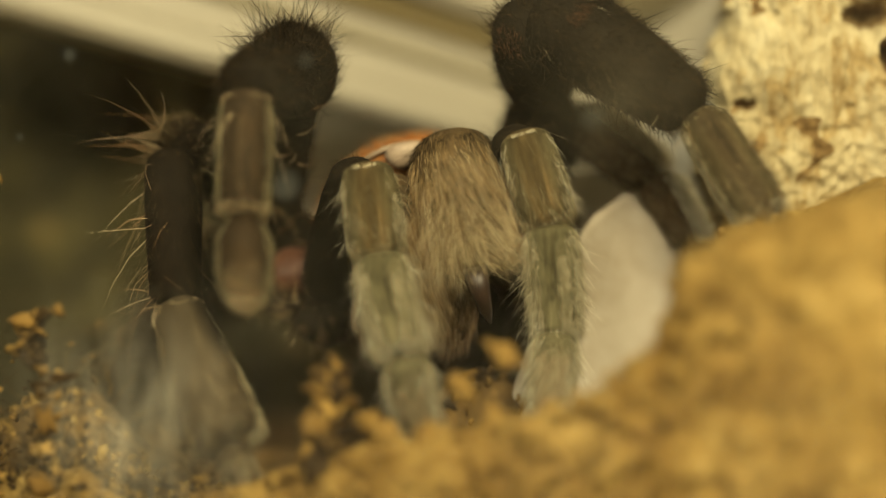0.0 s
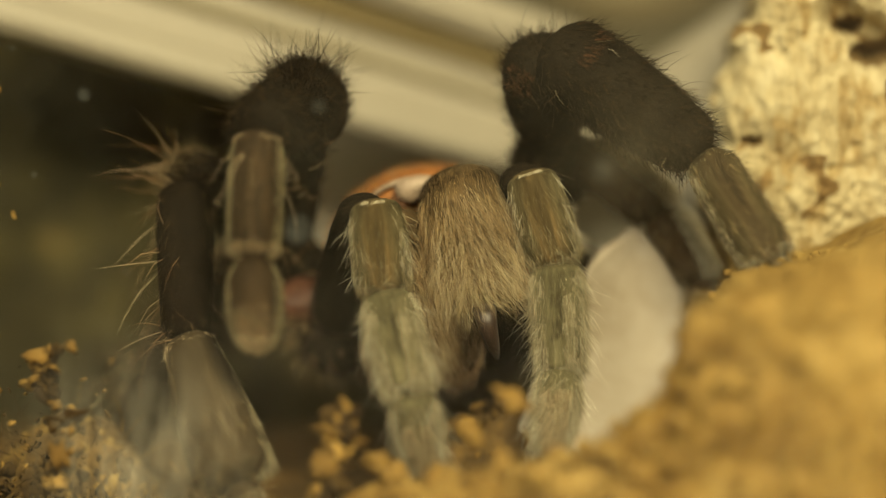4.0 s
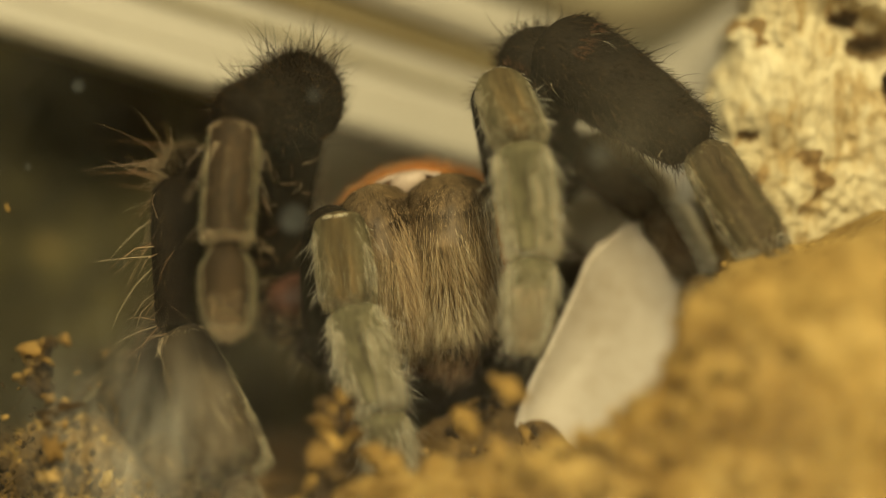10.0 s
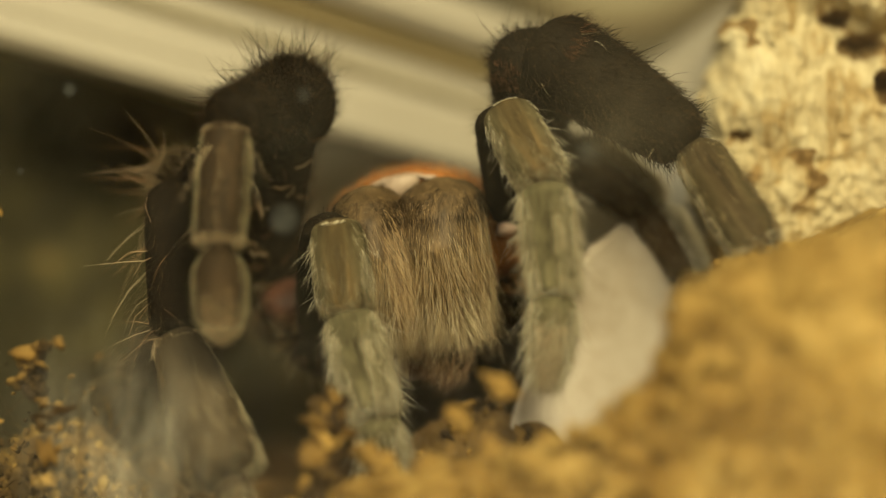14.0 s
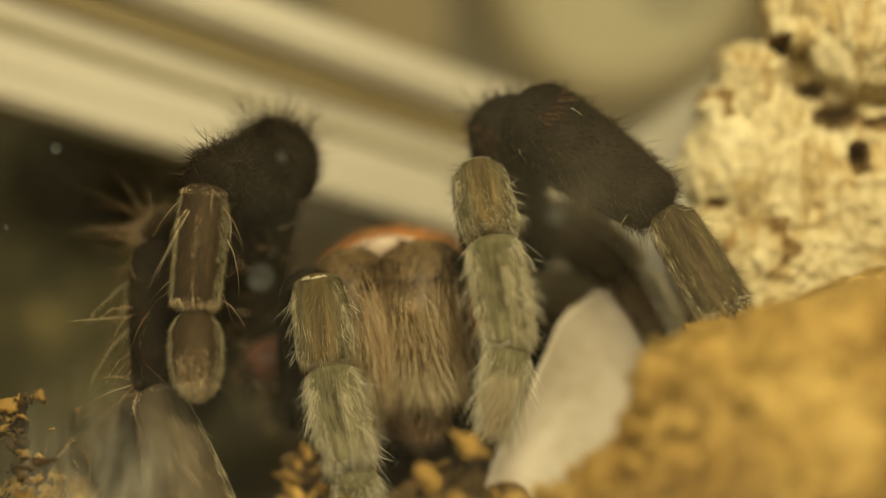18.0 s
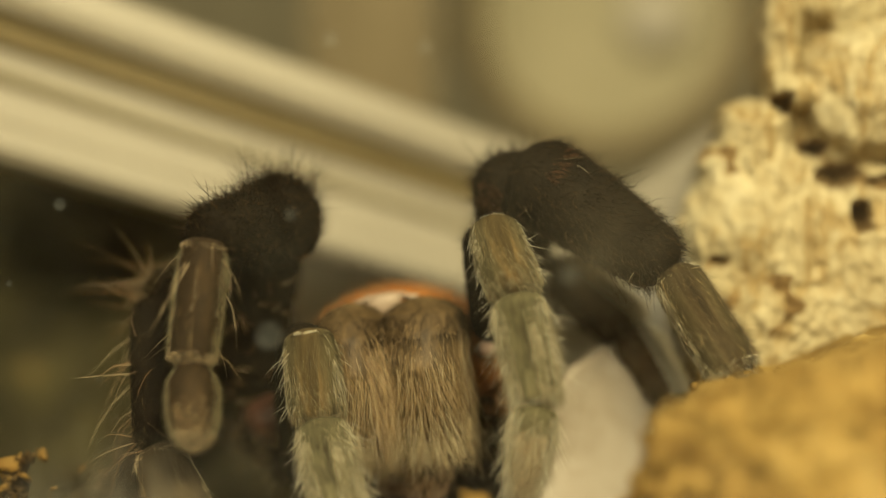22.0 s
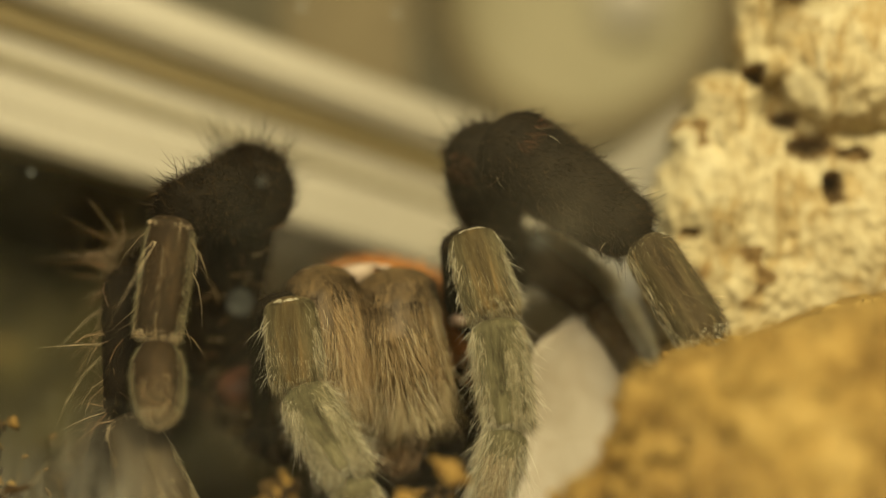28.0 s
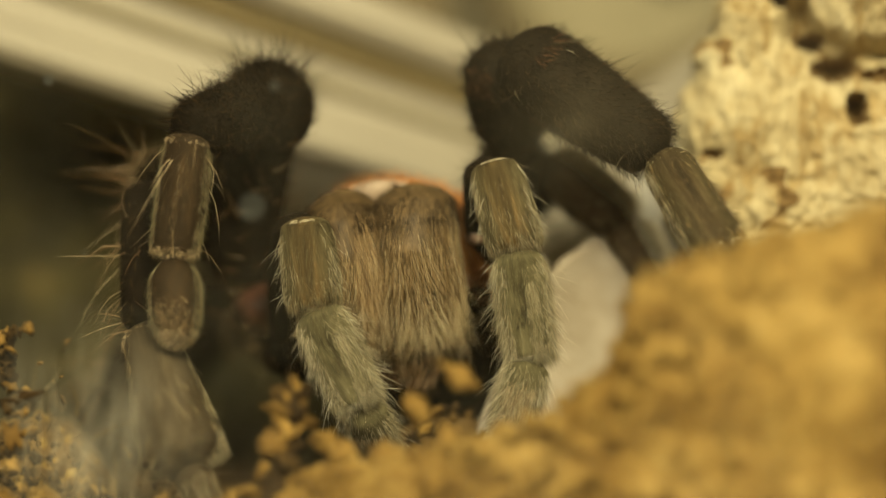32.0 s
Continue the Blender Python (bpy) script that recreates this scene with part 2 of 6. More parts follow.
TABLE = mottled("table_wood", [(0.3, (0.20, 0.12, 0.06)), (0.7, (0.34, 0.22, 0.11))], 20, 0.5, 0.2, stretch=(0.15, 1, 1))
CEILING = mottled("white_ceiling_paint", [(0.3, (0.70, 0.68, 0.62)), (0.7, (0.78, 0.76, 0.70))], 3, 0.8, 0.1)


def film_material(name, colour, cover, scale, low, high, fade=None, stretch=(1, 1, 1)):
    """A thin dry film on glass: see-through where the noise is low, and thinning out to the edges of fade (half sizes, mm)."""
    m = material(name, colour, 0.9, 0, 0.1)
    nt = m.node_tree
    co = nt.nodes.new("ShaderNodeTexCoord")
    n = node(m, "ShaderNodeTexNoise", Scale=scale, Detail=6.0, Roughness=0.6)
    pull = node(m, "ShaderNodeMapping", Scale=stretch)
    link(m, co.outputs["Object"], pull.inputs["Vector"])
    link(m, pull.outputs[0], n.inputs["Vector"])
    r = ramp(m, n.outputs["Fac"], [(low, (0, 0, 0)), (high, (cover, cover, cover))])
    clear = nt.nodes.new("ShaderNodeBsdfTransparent")
    mix = nt.nodes.new("ShaderNodeMixShader")
    cover_out = r.outputs[0]
    if fade:
        mp = node(m, "ShaderNodeMapping", Scale=(1000 / fade[0], 1000, 1000 / fade[1]))
        g = nt.nodes.new("ShaderNodeTexGradient")
        g.gradient_type = "QUADRATIC_SPHERE"
        link(m, co.outputs["Object"], mp.inputs["Vector"])
        link(m, mp.outputs[0], g.inputs[0])
        times = nt.nodes.new("ShaderNodeMath")
        times.operation = "MULTIPLY"
        link(m, r.outputs[0], times.inputs[0])
        link(m, g.outputs["Fac"], times.inputs[1])
        more = nt.nodes.new("ShaderNodeMath")
        more.operation = "MULTIPLY"
        more.inputs[1].default_value = 2.0
        more.use_clamp = True
        link(m, times.outputs[0], more.inputs[0])
        cover_out = more.outputs[0]
    link(m, cover_out, mix.inputs[0])
    link(m, clear.outputs[0], mix.inputs[1])
    link(m, nt.nodes["Principled BSDF"].outputs[0], mix.inputs[2])
    link(m, mix.outputs[0], nt.nodes["Material Output"].inputs[0])
    return m


def glass_material():
    m = bpy.data.materials.new("dusty_glass")
    m.use_nodes = True
    nt = m.node_tree
    nt.nodes.remove(nt.nodes["Principled BSDF"])
    clear = nt.nodes.new("ShaderNodeBsdfTransparent")
    clear.inputs[0].default_value = (0.97, 0.99, 0.96, 1)
    gloss = nt.nodes.new("ShaderNodeBsdfGlossy")
    gloss.inputs["Roughness"].default_value = 0.02
    mix = nt.nodes.new("ShaderNodeMixShader")
    mix.inputs[0].default_value = 0.012
    link(m, clear.outputs[0], mix.inputs[1])
    link(m, gloss.outputs[0], mix.inputs[2])
    link(m, mix.outputs[0], nt.nodes["Material Output"].inputs[0])
    return m


GLASS = glass_material()
# Dust on the glass; its cover also paints a haze over dark areas.
DUST = film_material("dust_haze_film", (0.62, 0.58, 0.45), 0.013, 90, 0.35, 0.8)
SMEAR = film_material("silk_smear", (0.54, 0.50, 0.40), 0.25, 420, 0.34, 0.72, (14, 14), (1, 1, 0.28))
DISH = mottled("dull_white_plastic", [(0.3, (0.235, 0.190, 0.135)), (0.5, (0.330, 0.285, 0.228)), (0.75, (0.395, 0.352, 0.29))], 110, 0.6, 0.15, 5.0, 0.2)


# ---- mesh helpers (all lengths in millimetres) ----
def mesh_of(name, verts, faces, mat, smooth=True):
    me = bpy.data.meshes.new(name)
    me.from_pydata((np.asarray(verts, float) * MM).tolist(), [], faces)
    me.materials.append(mat)
    if smooth:
        me.polygons.foreach_set("use_smooth", [True] * len(me.polygons))
    me.update()
    return me


def part(name, verts, faces, mat, parent=None, label="", smooth=True, at=None):
    ob = new(name, mesh_of(name, verts, faces, mat, smooth))
    if parent is not None:
        ob.parent = parent
    if at is not None:
        ob.location = Vector(at) * MM
    if label:
        tagged(ob, label)
    return ob


def thing(name, at, label, category, group="", kind=""):
    ob = new(name)
    ob.empty_display_size = 0.004
    ob.location = Vector(at) * MM
    return tagged(ob, label, category, group, kind)


def box(x0, x1, y0, y1, z0, z1, bevel=0.0):
    bm = bmesh.new()
    bmesh.ops.create_cube(bm, size=1)
    for v in bm.verts:
        v.co = ((x0 + x1) / 2 + v.co.x * (x1 - x0), (y0 + y1) / 2 + v.co.y * (y1 - y0), (z0 + z1) / 2 + v.co.z * (z1 - z0))
    if bevel:
        bmesh.ops.bevel(bm, geom=list(bm.edges), offset=bevel, segments=2, affect="EDGES")
    bm.verts.index_update()
    out = [tuple(v.co) for v in bm.verts], [[v.index for v in f.verts] for f in bm.faces]
    bm.free()
    return out


def rings(rows, n, closed=(True, True)):
    """Faces that join rows of n points each into a tube."""
    faces = []
    for i in range(rows - 1):
        for j in range(n):
            k = (j + 1) % n
            faces.append((i * n + j, i * n + k, (i + 1) * n + k, (i + 1) * n + j))
    if closed[0]:
        faces.append(tuple(range(n - 1, -1, -1)))
    if closed[1]:
        faces.append(tuple(range((rows - 1) * n, rows * n)))
    return faces


def profile(length, r0, r1, r2, blunt=0.4):
    """Stations along a limb segment: (z, radius) with rounded ends."""
    out = []
    for k in range(0, 29):
        s = 0.5 - 0.5 * math.cos(math.pi * k / 28)
        r = (r0 * (1 - s) * (1 - 2 * s) + 4 * r1 * s * (1 - s) + r2 * s * (2 * s - 1))
        cap = min(1.0, math.sqrt(max(0.0, 1 - (1 - min(s * length / (r0 * blunt), 1)) ** 2)))
        cap *= min(1.0, math.sqrt(max(0.0, 1 - (1 - min((1 - s) * length / (r2 * blunt), 1)) ** 2)))
        out.append((s * length, r * max(cap, 0.08)))
    return out


def radius_at(prof, z):
    zs, rs = zip(*prof)
    return np.interp(z, zs, rs)


def segment_mesh(prof, flat=0.9, n=22, wobble=0.03, seed=0):
    verts = []
    for i, (z, r) in enumerate(prof):
        for j in range(n):
            a = 2 * math.pi * j / n
            k = 1 + wobble * noise.noise((math.cos(a) * 1.7 + seed, math.sin(a) * 1.7, z * 0.6))
            verts.append((r * math.cos(a) * k, r * flat * math.sin(a) * k, z))
    return verts, rings(len(prof), n)


def hair_mesh(roots, ways, lengths, droop, width):
    """Curved tapering hairs as thin three-sided spikes. roots, ways: N x 3; droop: N x 3 added along the length."""
    N = len(roots)
    ways = ways / np.linalg.norm(ways, axis=1, keepdims=True)
    side = np.cross(ways, np.random.normal(size=(N, 3)))
    side /= np.linalg.norm(side, axis=1, keepdims=True) + 1e-9
    other = np.cross(ways, side)
    L, width = lengths[:, None], np.broadcast_to(width, N)[:, None]
    rows = []
    for s, w in ((0.0, 1.0), (0.35, 0.85), (0.7, 0.55)):
        c = roots + ways * L * s + droop * L * s * s
        for a in (0, 2.094, 4.189):
            rows.append(c + (side * math.cos(a) + other * math.sin(a)) * width * w)
    rows.append(roots + ways * L + droop * L)
    verts = np.stack(rows, 1).reshape(-1, 3)
    pattern = []
    for i in range(2):
        for j in range(3):
            k = (j + 1) % 3
            pattern.append((3 * i + j, 3 * i + k, 3 * i + 3 + k, 3 * i + 3 + j))
    tip = [(6, 7, 9), (7, 8, 9), (8, 6, 9)]
    faces = [tuple(p + 10 * h for p in f) for h in range(N) for f in pattern + tip]
    return verts, faces


def limb_hairs(prof, flat, count, length, lean=0.8, spread=0.25, width=0.035, curve=0.2, z0=0.0, z1=1.0, arc=(0, 360), lift=0.0):
    """Hairs over a limb segment; arc -90 is the front of a hanging segment. lean: 0 sticks out, 1 lies along the limb towards its far end."""
    top = prof[-1][0]
    z = np.random.uniform(z0 * top, z1 * top, count)
    a = -np.radians(np.random.uniform(arc[0], arc[1], count))
    r = radius_at(prof, z)
    roots = np.stack([r * np.cos(a), r * flat * np.sin(a), z], 1)
    out = np.stack([np.cos(a), np.sin(a), 0 * a], 1)
    axis = np.array([0, 0, 1.0])
    ways = out * (1 - lean) + axis * lean + np.random.normal(size=(count, 3)) * spread
    lengths = np.random.uniform(length[0], length[1], count)
    droop = axis * curve + np.random.normal(size=(count, 3)) * 0.17 - out * curve * 0.4 + out * lift
    return hair_mesh(roots - out * 0.05, ways, lengths, droop, width)


def aim(p, q):
    """A pose at p whose z axis points to q, its x axis as near to the world's as can be."""
    p, q = Vector(p), Vector(q)
    z = (q - p).normalized()
    x = Vector((1, 0, 0))
    x = (x - x.dot(z) * z).normalized()
    y = z.cross(x)
    m = Matrix((x, y, z)).transposed().to_4x4()
    m.translation = p * MM
    return m


def stuff(ob):
    return tagged(ob, kind="stuff")


# ---- ground ----
def glass_y(x):
    """The inner face of the front glass, which stands askew: nearer on the side of the bark."""
    return -12 - 0.26 * (x + 25)


RIDGE = [(-125, 4), (-64, 7.3), (-46.8, 13.2), (-36.8, 14.6), (-30.3, 11.3), (-25, 12.3), (-17.7, 15.1), (-7.6, 17.4), (2.2, 19.5), (4.2, 20.6), (6.5, 22.8), (8.7, 24.6), (9.9, 27.5), (11.0, 30.8), (15.4, 32.6), (24.4, 34.4), (31.5, 36.9), (53, 39.5), (125, 41)]


def ridge(x):
    xs, zs = zip(*RIDGE)
    return float(np.interp(x, xs, zs))


def smooth_step(a, b, v):
    s = min(1.0, max(0.0, (v - a) / (b - a)))
    return s * s * (3 - 2 * s)


def ground_height(x, y):
    front = ridge(x)
    deep = y - glass_y(x)
    hollow = 12.0 + 2.0 * noise.noise((x * 0.08, y * 0.08, 3.0))
    hollow += 8.5 * math.exp(-((x + 5) / 8.5) ** 2 - ((y - 7) / 4.5) ** 2)
    hollow += 7.0 * math.exp(-((x + 40) / 8.0) ** 2 - ((y - 6) / 6) ** 2)
    right = min(front + 0.04 * (deep - 4) - 1.0, 44)
    back = right if x > 16 else hollow + (right - hollow) * smooth_step(7 + 0.25 * max(y, 0), 15 + 0.25 * max(y, 0), x)
    k = smooth_step(3.0, 9.0, deep)
    return front * (1 - k) + back * k


def lumps(p, scale):
    """Rounded clods with creases between them, about -0.5 to 0.6."""
    d = noise.voronoi(p * scale + Vector((0.3, 0.3, 0.3)) * noise.noise(p * scale * 0.7))[0]
    return 0.6 - 1.1 * d[0]


def build_ground():
    xs = np.concatenate([np.linspace(-125, -52, 24), np.linspace(-50, 44, 230), np.linspace(46, 125, 26)])
    nx = len(xs)
    path = [("f", s) for s in np.linspace(0, 1, 74)] + [("t", v) for v in np.linspace(0.2, 26, 70)] + [("b", v) for v in np.linspace(0.03, 1, 30)]
    verts = []
    for kind, s in path:
        for x in xs:
            yf = glass_y(x) + 1.6
            if kind == "f":
                y, z = yf, s * (ground_height(x, yf) - 0.3)
            elif kind == "t":
                y, z = yf + s, ground_height(x, yf + s)
            else:
                y = yf + 26 + s * (100 - yf - 26)
                z = ground_height(x, y)
            p = Vector((x, y, z))
            d = lumps(p, 0.30) * 0.95 + noise.noise(p * 0.16) * 1.0 + lumps(p, 0.75) * 0.42 + noise.noise(p * 1.9) * 0.18
            if kind == "f":
                p.y = max(glass_y(x) + 0.25, p.y - 1.25 * d)
                p.z += 0.5 * d * s
            else:
                p.z += d * 0.95
                p.y = max(glass_y(x) + 0.25, p.y - 0.5 * d * smooth_step(3, 0, s) if kind == "t" else p.y)
            verts.append(tuple(p))
    faces = [(i * nx + j, i * nx + j + 1, (i + 1) * nx + j + 1, (i + 1) * nx + j) for i in range(len(path) - 1) for j in range(nx - 1)]
    ob = part("ground", verts, faces, SAND)
    # The hollow's shade is put into its colour by a darker soil.
    ob.data.materials.append(SOIL_SHADED)
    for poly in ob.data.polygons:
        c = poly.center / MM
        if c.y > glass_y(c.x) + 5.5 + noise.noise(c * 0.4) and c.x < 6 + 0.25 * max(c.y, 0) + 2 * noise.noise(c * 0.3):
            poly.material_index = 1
    return ob


ground = tagged(build_ground(), "golden brown crumbly substrate heaped against the glass", "substrate", kind="structure")


def crumb_mesh(radius, seed, rough=0.35, sub=2):
    bm = bmesh.new()
    bmesh.ops.create_icosphere(bm, subdivisions=sub, radius=1)
    verts = []
    for v in bm.verts:
        p = v.co
        k = 1 + rough * noise.noise(p * 1.3 + Vector((seed * 7.1, seed, 0))) + 0.5 * rough * noise.noise(p * 3.1 + Vector((0, seed * 3.3, seed)))
        verts.append(tuple(p * max(k, 0.3) * radius))
    bm.verts.index_update()
    faces = [[v.index for v in f.verts] for f in bm.faces]
    bm.free()
    return verts, faces


def scatter_crumbs(name, spots, mat, label, ragged=False):
    """Crumbs that nobody could count, in one mesh."""
    verts, faces = [], []
    shapes = [crumb_mesh(1.0, s, 1.5, 2) for s in range(8)] if ragged else [crumb_mesh(1.0, s, 0.9, 1) for s in range(6)]
    for x, y, z, r in spots:
        v, f = random.choice(shapes)
        turn = Euler([random.uniform(0, 6.28) for _ in range(3)]).to_matrix()
        k = len(verts)
        sx, sy, sz = r * random.uniform(0.5, 1.8), r * random.uniform(0.35, 1.0), r
        verts += [tuple(turn @ Vector((p[0] * sx, p[1] * sy, p[2] * sz)) + Vector((x, y, z))) for p in v]
        faces += [[i + k for i in face] for face in f]
    return tagged(part(name, verts, faces, mat), label, "soil crumbs", kind="stuff")


spots = []
for _ in range(2400):
    x = random.uniform(-48, 42)
    y = glass_y(x) + random.uniform(1, 14 if x < 8 else 24)
    r = abs(random.gauss(0.1, 0.18)) + 0.12
    spots.append((x, y, ground_height(x, y) + 0.2 * r, r))
for _ in range(900):
    x = random.uniform(-30, 44)
    r = abs(random.gauss(0.1, 0.2)) + 0.15
    y = glass_y(x) + random.uniform(0.8, 1.6)
    spots.append((x, y, random.uniform(4, 1) + random.random() * (ground_height(x, y) - 4), r))
for _ in range(170):
    x = random.uniform(-6, 44)
    r = random.uniform(0.5, 1.15)
    y = glass_y(x) + 1.1 + 0.5 * r
    spots.append((x, y, 3 + random.random() * (ground_height(x, y) - 3), r))
for _ in range(90):
    x = random.uniform(-4, 40)
    r = random.uniform(0.4, 0.9)
    y = glass_y(x) + random.uniform(1.2, 6)
    spots.append((x, y, ground_height(x, y) + 0.25 * r, r))
scatter_crumbs("soil_crumbs", spots, SAND, "loose golden soil crumbs on the substrate")

# ---- enclosure ----
def askew(verts):
    """Moves a slab that was built along x onto the line of the front glass."""
    return [(x, y + glass_y(x), z) for x, y, z in verts]


verts, faces = box(-130, 130, -3, 0, 0, 130, 0.4)
pane = tagged(part("front_glass", askew(verts), faces, GLASS, smooth=False), "dusty clear front glass of the terrarium", "glass pane", kind="structure")
pane.visible_shadow = False
verts, faces = box(-127, 127, 0.05, 0.10, 0, 129)
dust = part("dust_haze_film", askew(verts), faces, DUST, pane, "thin grey dust on the inside, with haze painted in", smooth=False)
dust.visible_shadow = False


def loft_beam(a, b, section):
    """A beam from point a to point b; section: points (out, up) in fractions of its height at each end."""
    (pa, ha), (pb, hb) = a, b
    verts = []
    for p, h in ((pa, ha), (pb, hb)):
        for out, up in section:
            verts.append((p[0] + out * h * 0.35, p[1] - out * h, p[2] + up * h))
    return verts, rings(2, len(section))


SECTION = [(0.00, 0.0), (0.10, 0.01), (0.13, 0.06), (0.12, 0.16), (0.06, 0.20), (0.05, 0.34), (0.02, 0.38), (0.05, 0.42), (0.05, 0.52), (-0.04, 0.56), (-0.04, 0.70), (0.08, 0.74), (0.12, 0.82), (0.11, 0.96), (0.06, 1.0), (-0.25, 1.0), (-0.25, 0.0)]
rim = thing("frame_rim", (-26, 32, 46), "cream plastic frame profile along the enclosure top", "frame profile", kind="structure")
base = Vector((-26, 32, 46))


def rim_part(name, a, b, section, mat, parent, base, label=""):
    (pa, ha), (pb, hb) = a, b
    v, f = loft_beam((Vector(pa) - base, ha), (Vector(pb) - base, hb), section)
    return part(name, v, f, mat, parent, label, smooth=False)


A0, B0 = ((-63, 21, 56.8), 20.6), ((2.5, 41, 37.9), 16.4)
rim_part("profile", A0, B0, SECTION, RIM, rim, base)
# Coloured strips carry the profile's dark groove and its thin shadow line.
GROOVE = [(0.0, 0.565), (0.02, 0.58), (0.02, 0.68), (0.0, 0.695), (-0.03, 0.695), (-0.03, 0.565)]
rim_part("groove_strip", A0, B0, GROOVE, RIM_GROOVE, rim, base, "olive strip that colours the profile groove dark")
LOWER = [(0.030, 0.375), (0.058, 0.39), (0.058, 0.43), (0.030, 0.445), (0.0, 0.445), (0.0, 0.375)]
rim_part("shadow_strip", A0, B0, LOWER, RIM_SHADE, rim, base, "thin tan strip standing in for a shadow line")
rim_b = thing("frame_rim", (18, 33, 48), "cream plastic frame profile on the other side", "frame profile", kind="structure")
base_b = Vector((18, 33, 48))
rim_part("profile", ((3.5, 41, 37.5), 8), ((34, 24, 59.0), 7.5), [(0, 0), (0.1, 0.05), (0.1, 0.95), (0, 1), (-0.5, 1), (-0.5, 0)], RIM, rim_b, base_b)

wall_parts = [
    ("wall_back", (-30, 130, 58, 61, 0, 47), WALL_PALE, "pale grey plastic back panel of the enclosure"),
    ("wall_left", (-131, -128, 16.5, 61, 0, 130), WALL_PALE, "pale side panel of the enclosure"),
    ("wall_right", (128, 131, -50.5, 61, 0, 130), WALL_PALE, "pale side panel of the enclosure"),
    # Added dark sheet whose colour stands in for shade inside the burrow.
    ("burrow_shade_sheet", (-30, 4, 50, 53, 0, 28.5), WALL_DARK, "low dark sheet added to stand in for burrow shade"),
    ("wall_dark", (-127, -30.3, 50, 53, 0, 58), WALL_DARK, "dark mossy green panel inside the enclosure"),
]
for name, dims, mat, label in wall_parts:
    verts, faces = box(*dims, 0.5)
    tagged(part(name, verts, faces, mat, smooth=False), label, "wall", kind="structure")

# ---- cork bark ----
LOBES = [
    # centre x, z, half width, half height, depth of its rim, bulge, what it is
    (22.0, 45.9, 7.3, 6.6, 13.5, 4.0, "strokes"), (20.9, 51.4, 4.9, 2.3, 13.0, 2.3, "crust"), (21.0, 54.2, 3.3, 3.0, 13.0, 2.6, "plain"),
    (23.3, 61.8, 1.7, 6.2, 12.5, 2.2, "plain"), (24.3, 57.5, 1.9, 1.6, 12.0, 2.4, "plain"), (33.4, 57.6, 8.0, 6.2, 12.5, 5.0, "ridged"),
    (34.4, 42.4, 9.4, 9.0, 12.5, 3.2, "grained"), (21.5, 38.0, 7.6, 6.0, 12.8, 3.0, "crust"), (27.5, 51.0, 7.0, 7.0, 15.8, 1.5, "hollow"),
    (31.0, 67.3, 7.5, 4.4, 13.5, 3.0, "strokes"), (27.5, 62.5, 5.0, 6.5, 18.0, 1.5, "hollow"), (43.0, 56.0, 9.0, 20.0, 14.0, 3.0, "strokes"), (36.0, 33.0, 16.0, 6.0, 12.5, 2.0, "crust"),
]
HOLES = [(23.2, 56.6, 1.0, 0.8, 3.5), (29.9, 46.6, 0.75, 1.5, 3.5), (28.2, 50.3, 2.2, 1.1, 3.0), (26.2, 52.8, 1.3, 0.8, 2.5), (31.6, 49.6, 1.6, 0.6, 2.0), (17.6, 42.8, 0.9, 0.5, 1.2)]


def bark_front(x, z):
    """Depth (y) of the bark's face at a place, whether it is inside the outline, and whether the darker brown is used.
    """
    best, total, kind, rim, inside, step = -1e9, 0.0, "", 1.0, False, 0.55
    for cx, cz, rx, rz, y0, bulge, what in LOBES:
        wob = 1 + 0.16 * noise.noise((x * 0.30 + cx, z * 0.30, cz)) + 0.10 * noise.noise((x * 0.9 + cx, z * 0.9, cz))
        d = (((x - cx) / rx) ** 2 + ((z - cz) / rz) ** 2) * wob
        h = -y0 + bulge * math.sqrt(1 - d) if d < 1 else -y0 - 5.0 * (d - 1)
        total += math.exp(max(-40.0, (h + 12) / step))
        inside = inside or d < 1.06
        if h > best:
            best, kind, rim = h, what, d
    y = 12 - step * math.log(max(total, 1e-12))
    p = Vector((x, 0, z))
    y -= 0.55 * noise.noise(p * 0.35) + 0.28 * noise.noise(p * 0.9) + 0.10 * noise.noise(p * 2.6) + 0.05 * noise.noise(p * 5.0)
    if kind == "strokes":
        y -= 0.34 * noise.noise(Vector((x * 2.0, 1.0, z * 0.55))) + 0.14 * noise.noise(Vector((x * 4.4, 2.0, z * 1.3)))
    elif kind == "ridged":
        y -= 0.11 * math.sin(9.5 * (x - 33.4) * (1 - 0.25 * rim) + 3.5 * noise.noise(p * 0.35)) * (0.6 + 0.6 * noise.noise(p * 0.5)) + 0.16 * noise.noise(Vector((x * 2.6, 1.0, z * 0.7)))
    elif kind == "grained":
        y -= 0.26 * noise.noise(Vector(((x + z) * 2.4, 1.0, (x - z) * 0.7)))
    elif kind == "crust":
        y -= 0.45 * noise.noise(p * 1.4) + 0.2 * noise.noise(p * 3.2)
    else:
        y -= 0.3 * noise.noise(p * 1.2)
    # Hollows, holes and random crust patches are coloured darker brown.
    brown = (kind == "hollow" and noise.noise(p * 0.5) > -0.22) or (kind == "crust" and noise.noise(p * 0.45) > 0.34)
    for hx, hz, hr, tall, deep in HOLES:
        d = math.hypot((x - hx + 0.5 * noise.noise(p)) / hr, (z - hz + 0.5 * noise.noise(p * 1.7)) / tall)
        y += deep * (1 - smooth_step(0.55, 1.15, d))
        brown = brown or d < 1.0
    return y, inside, brown


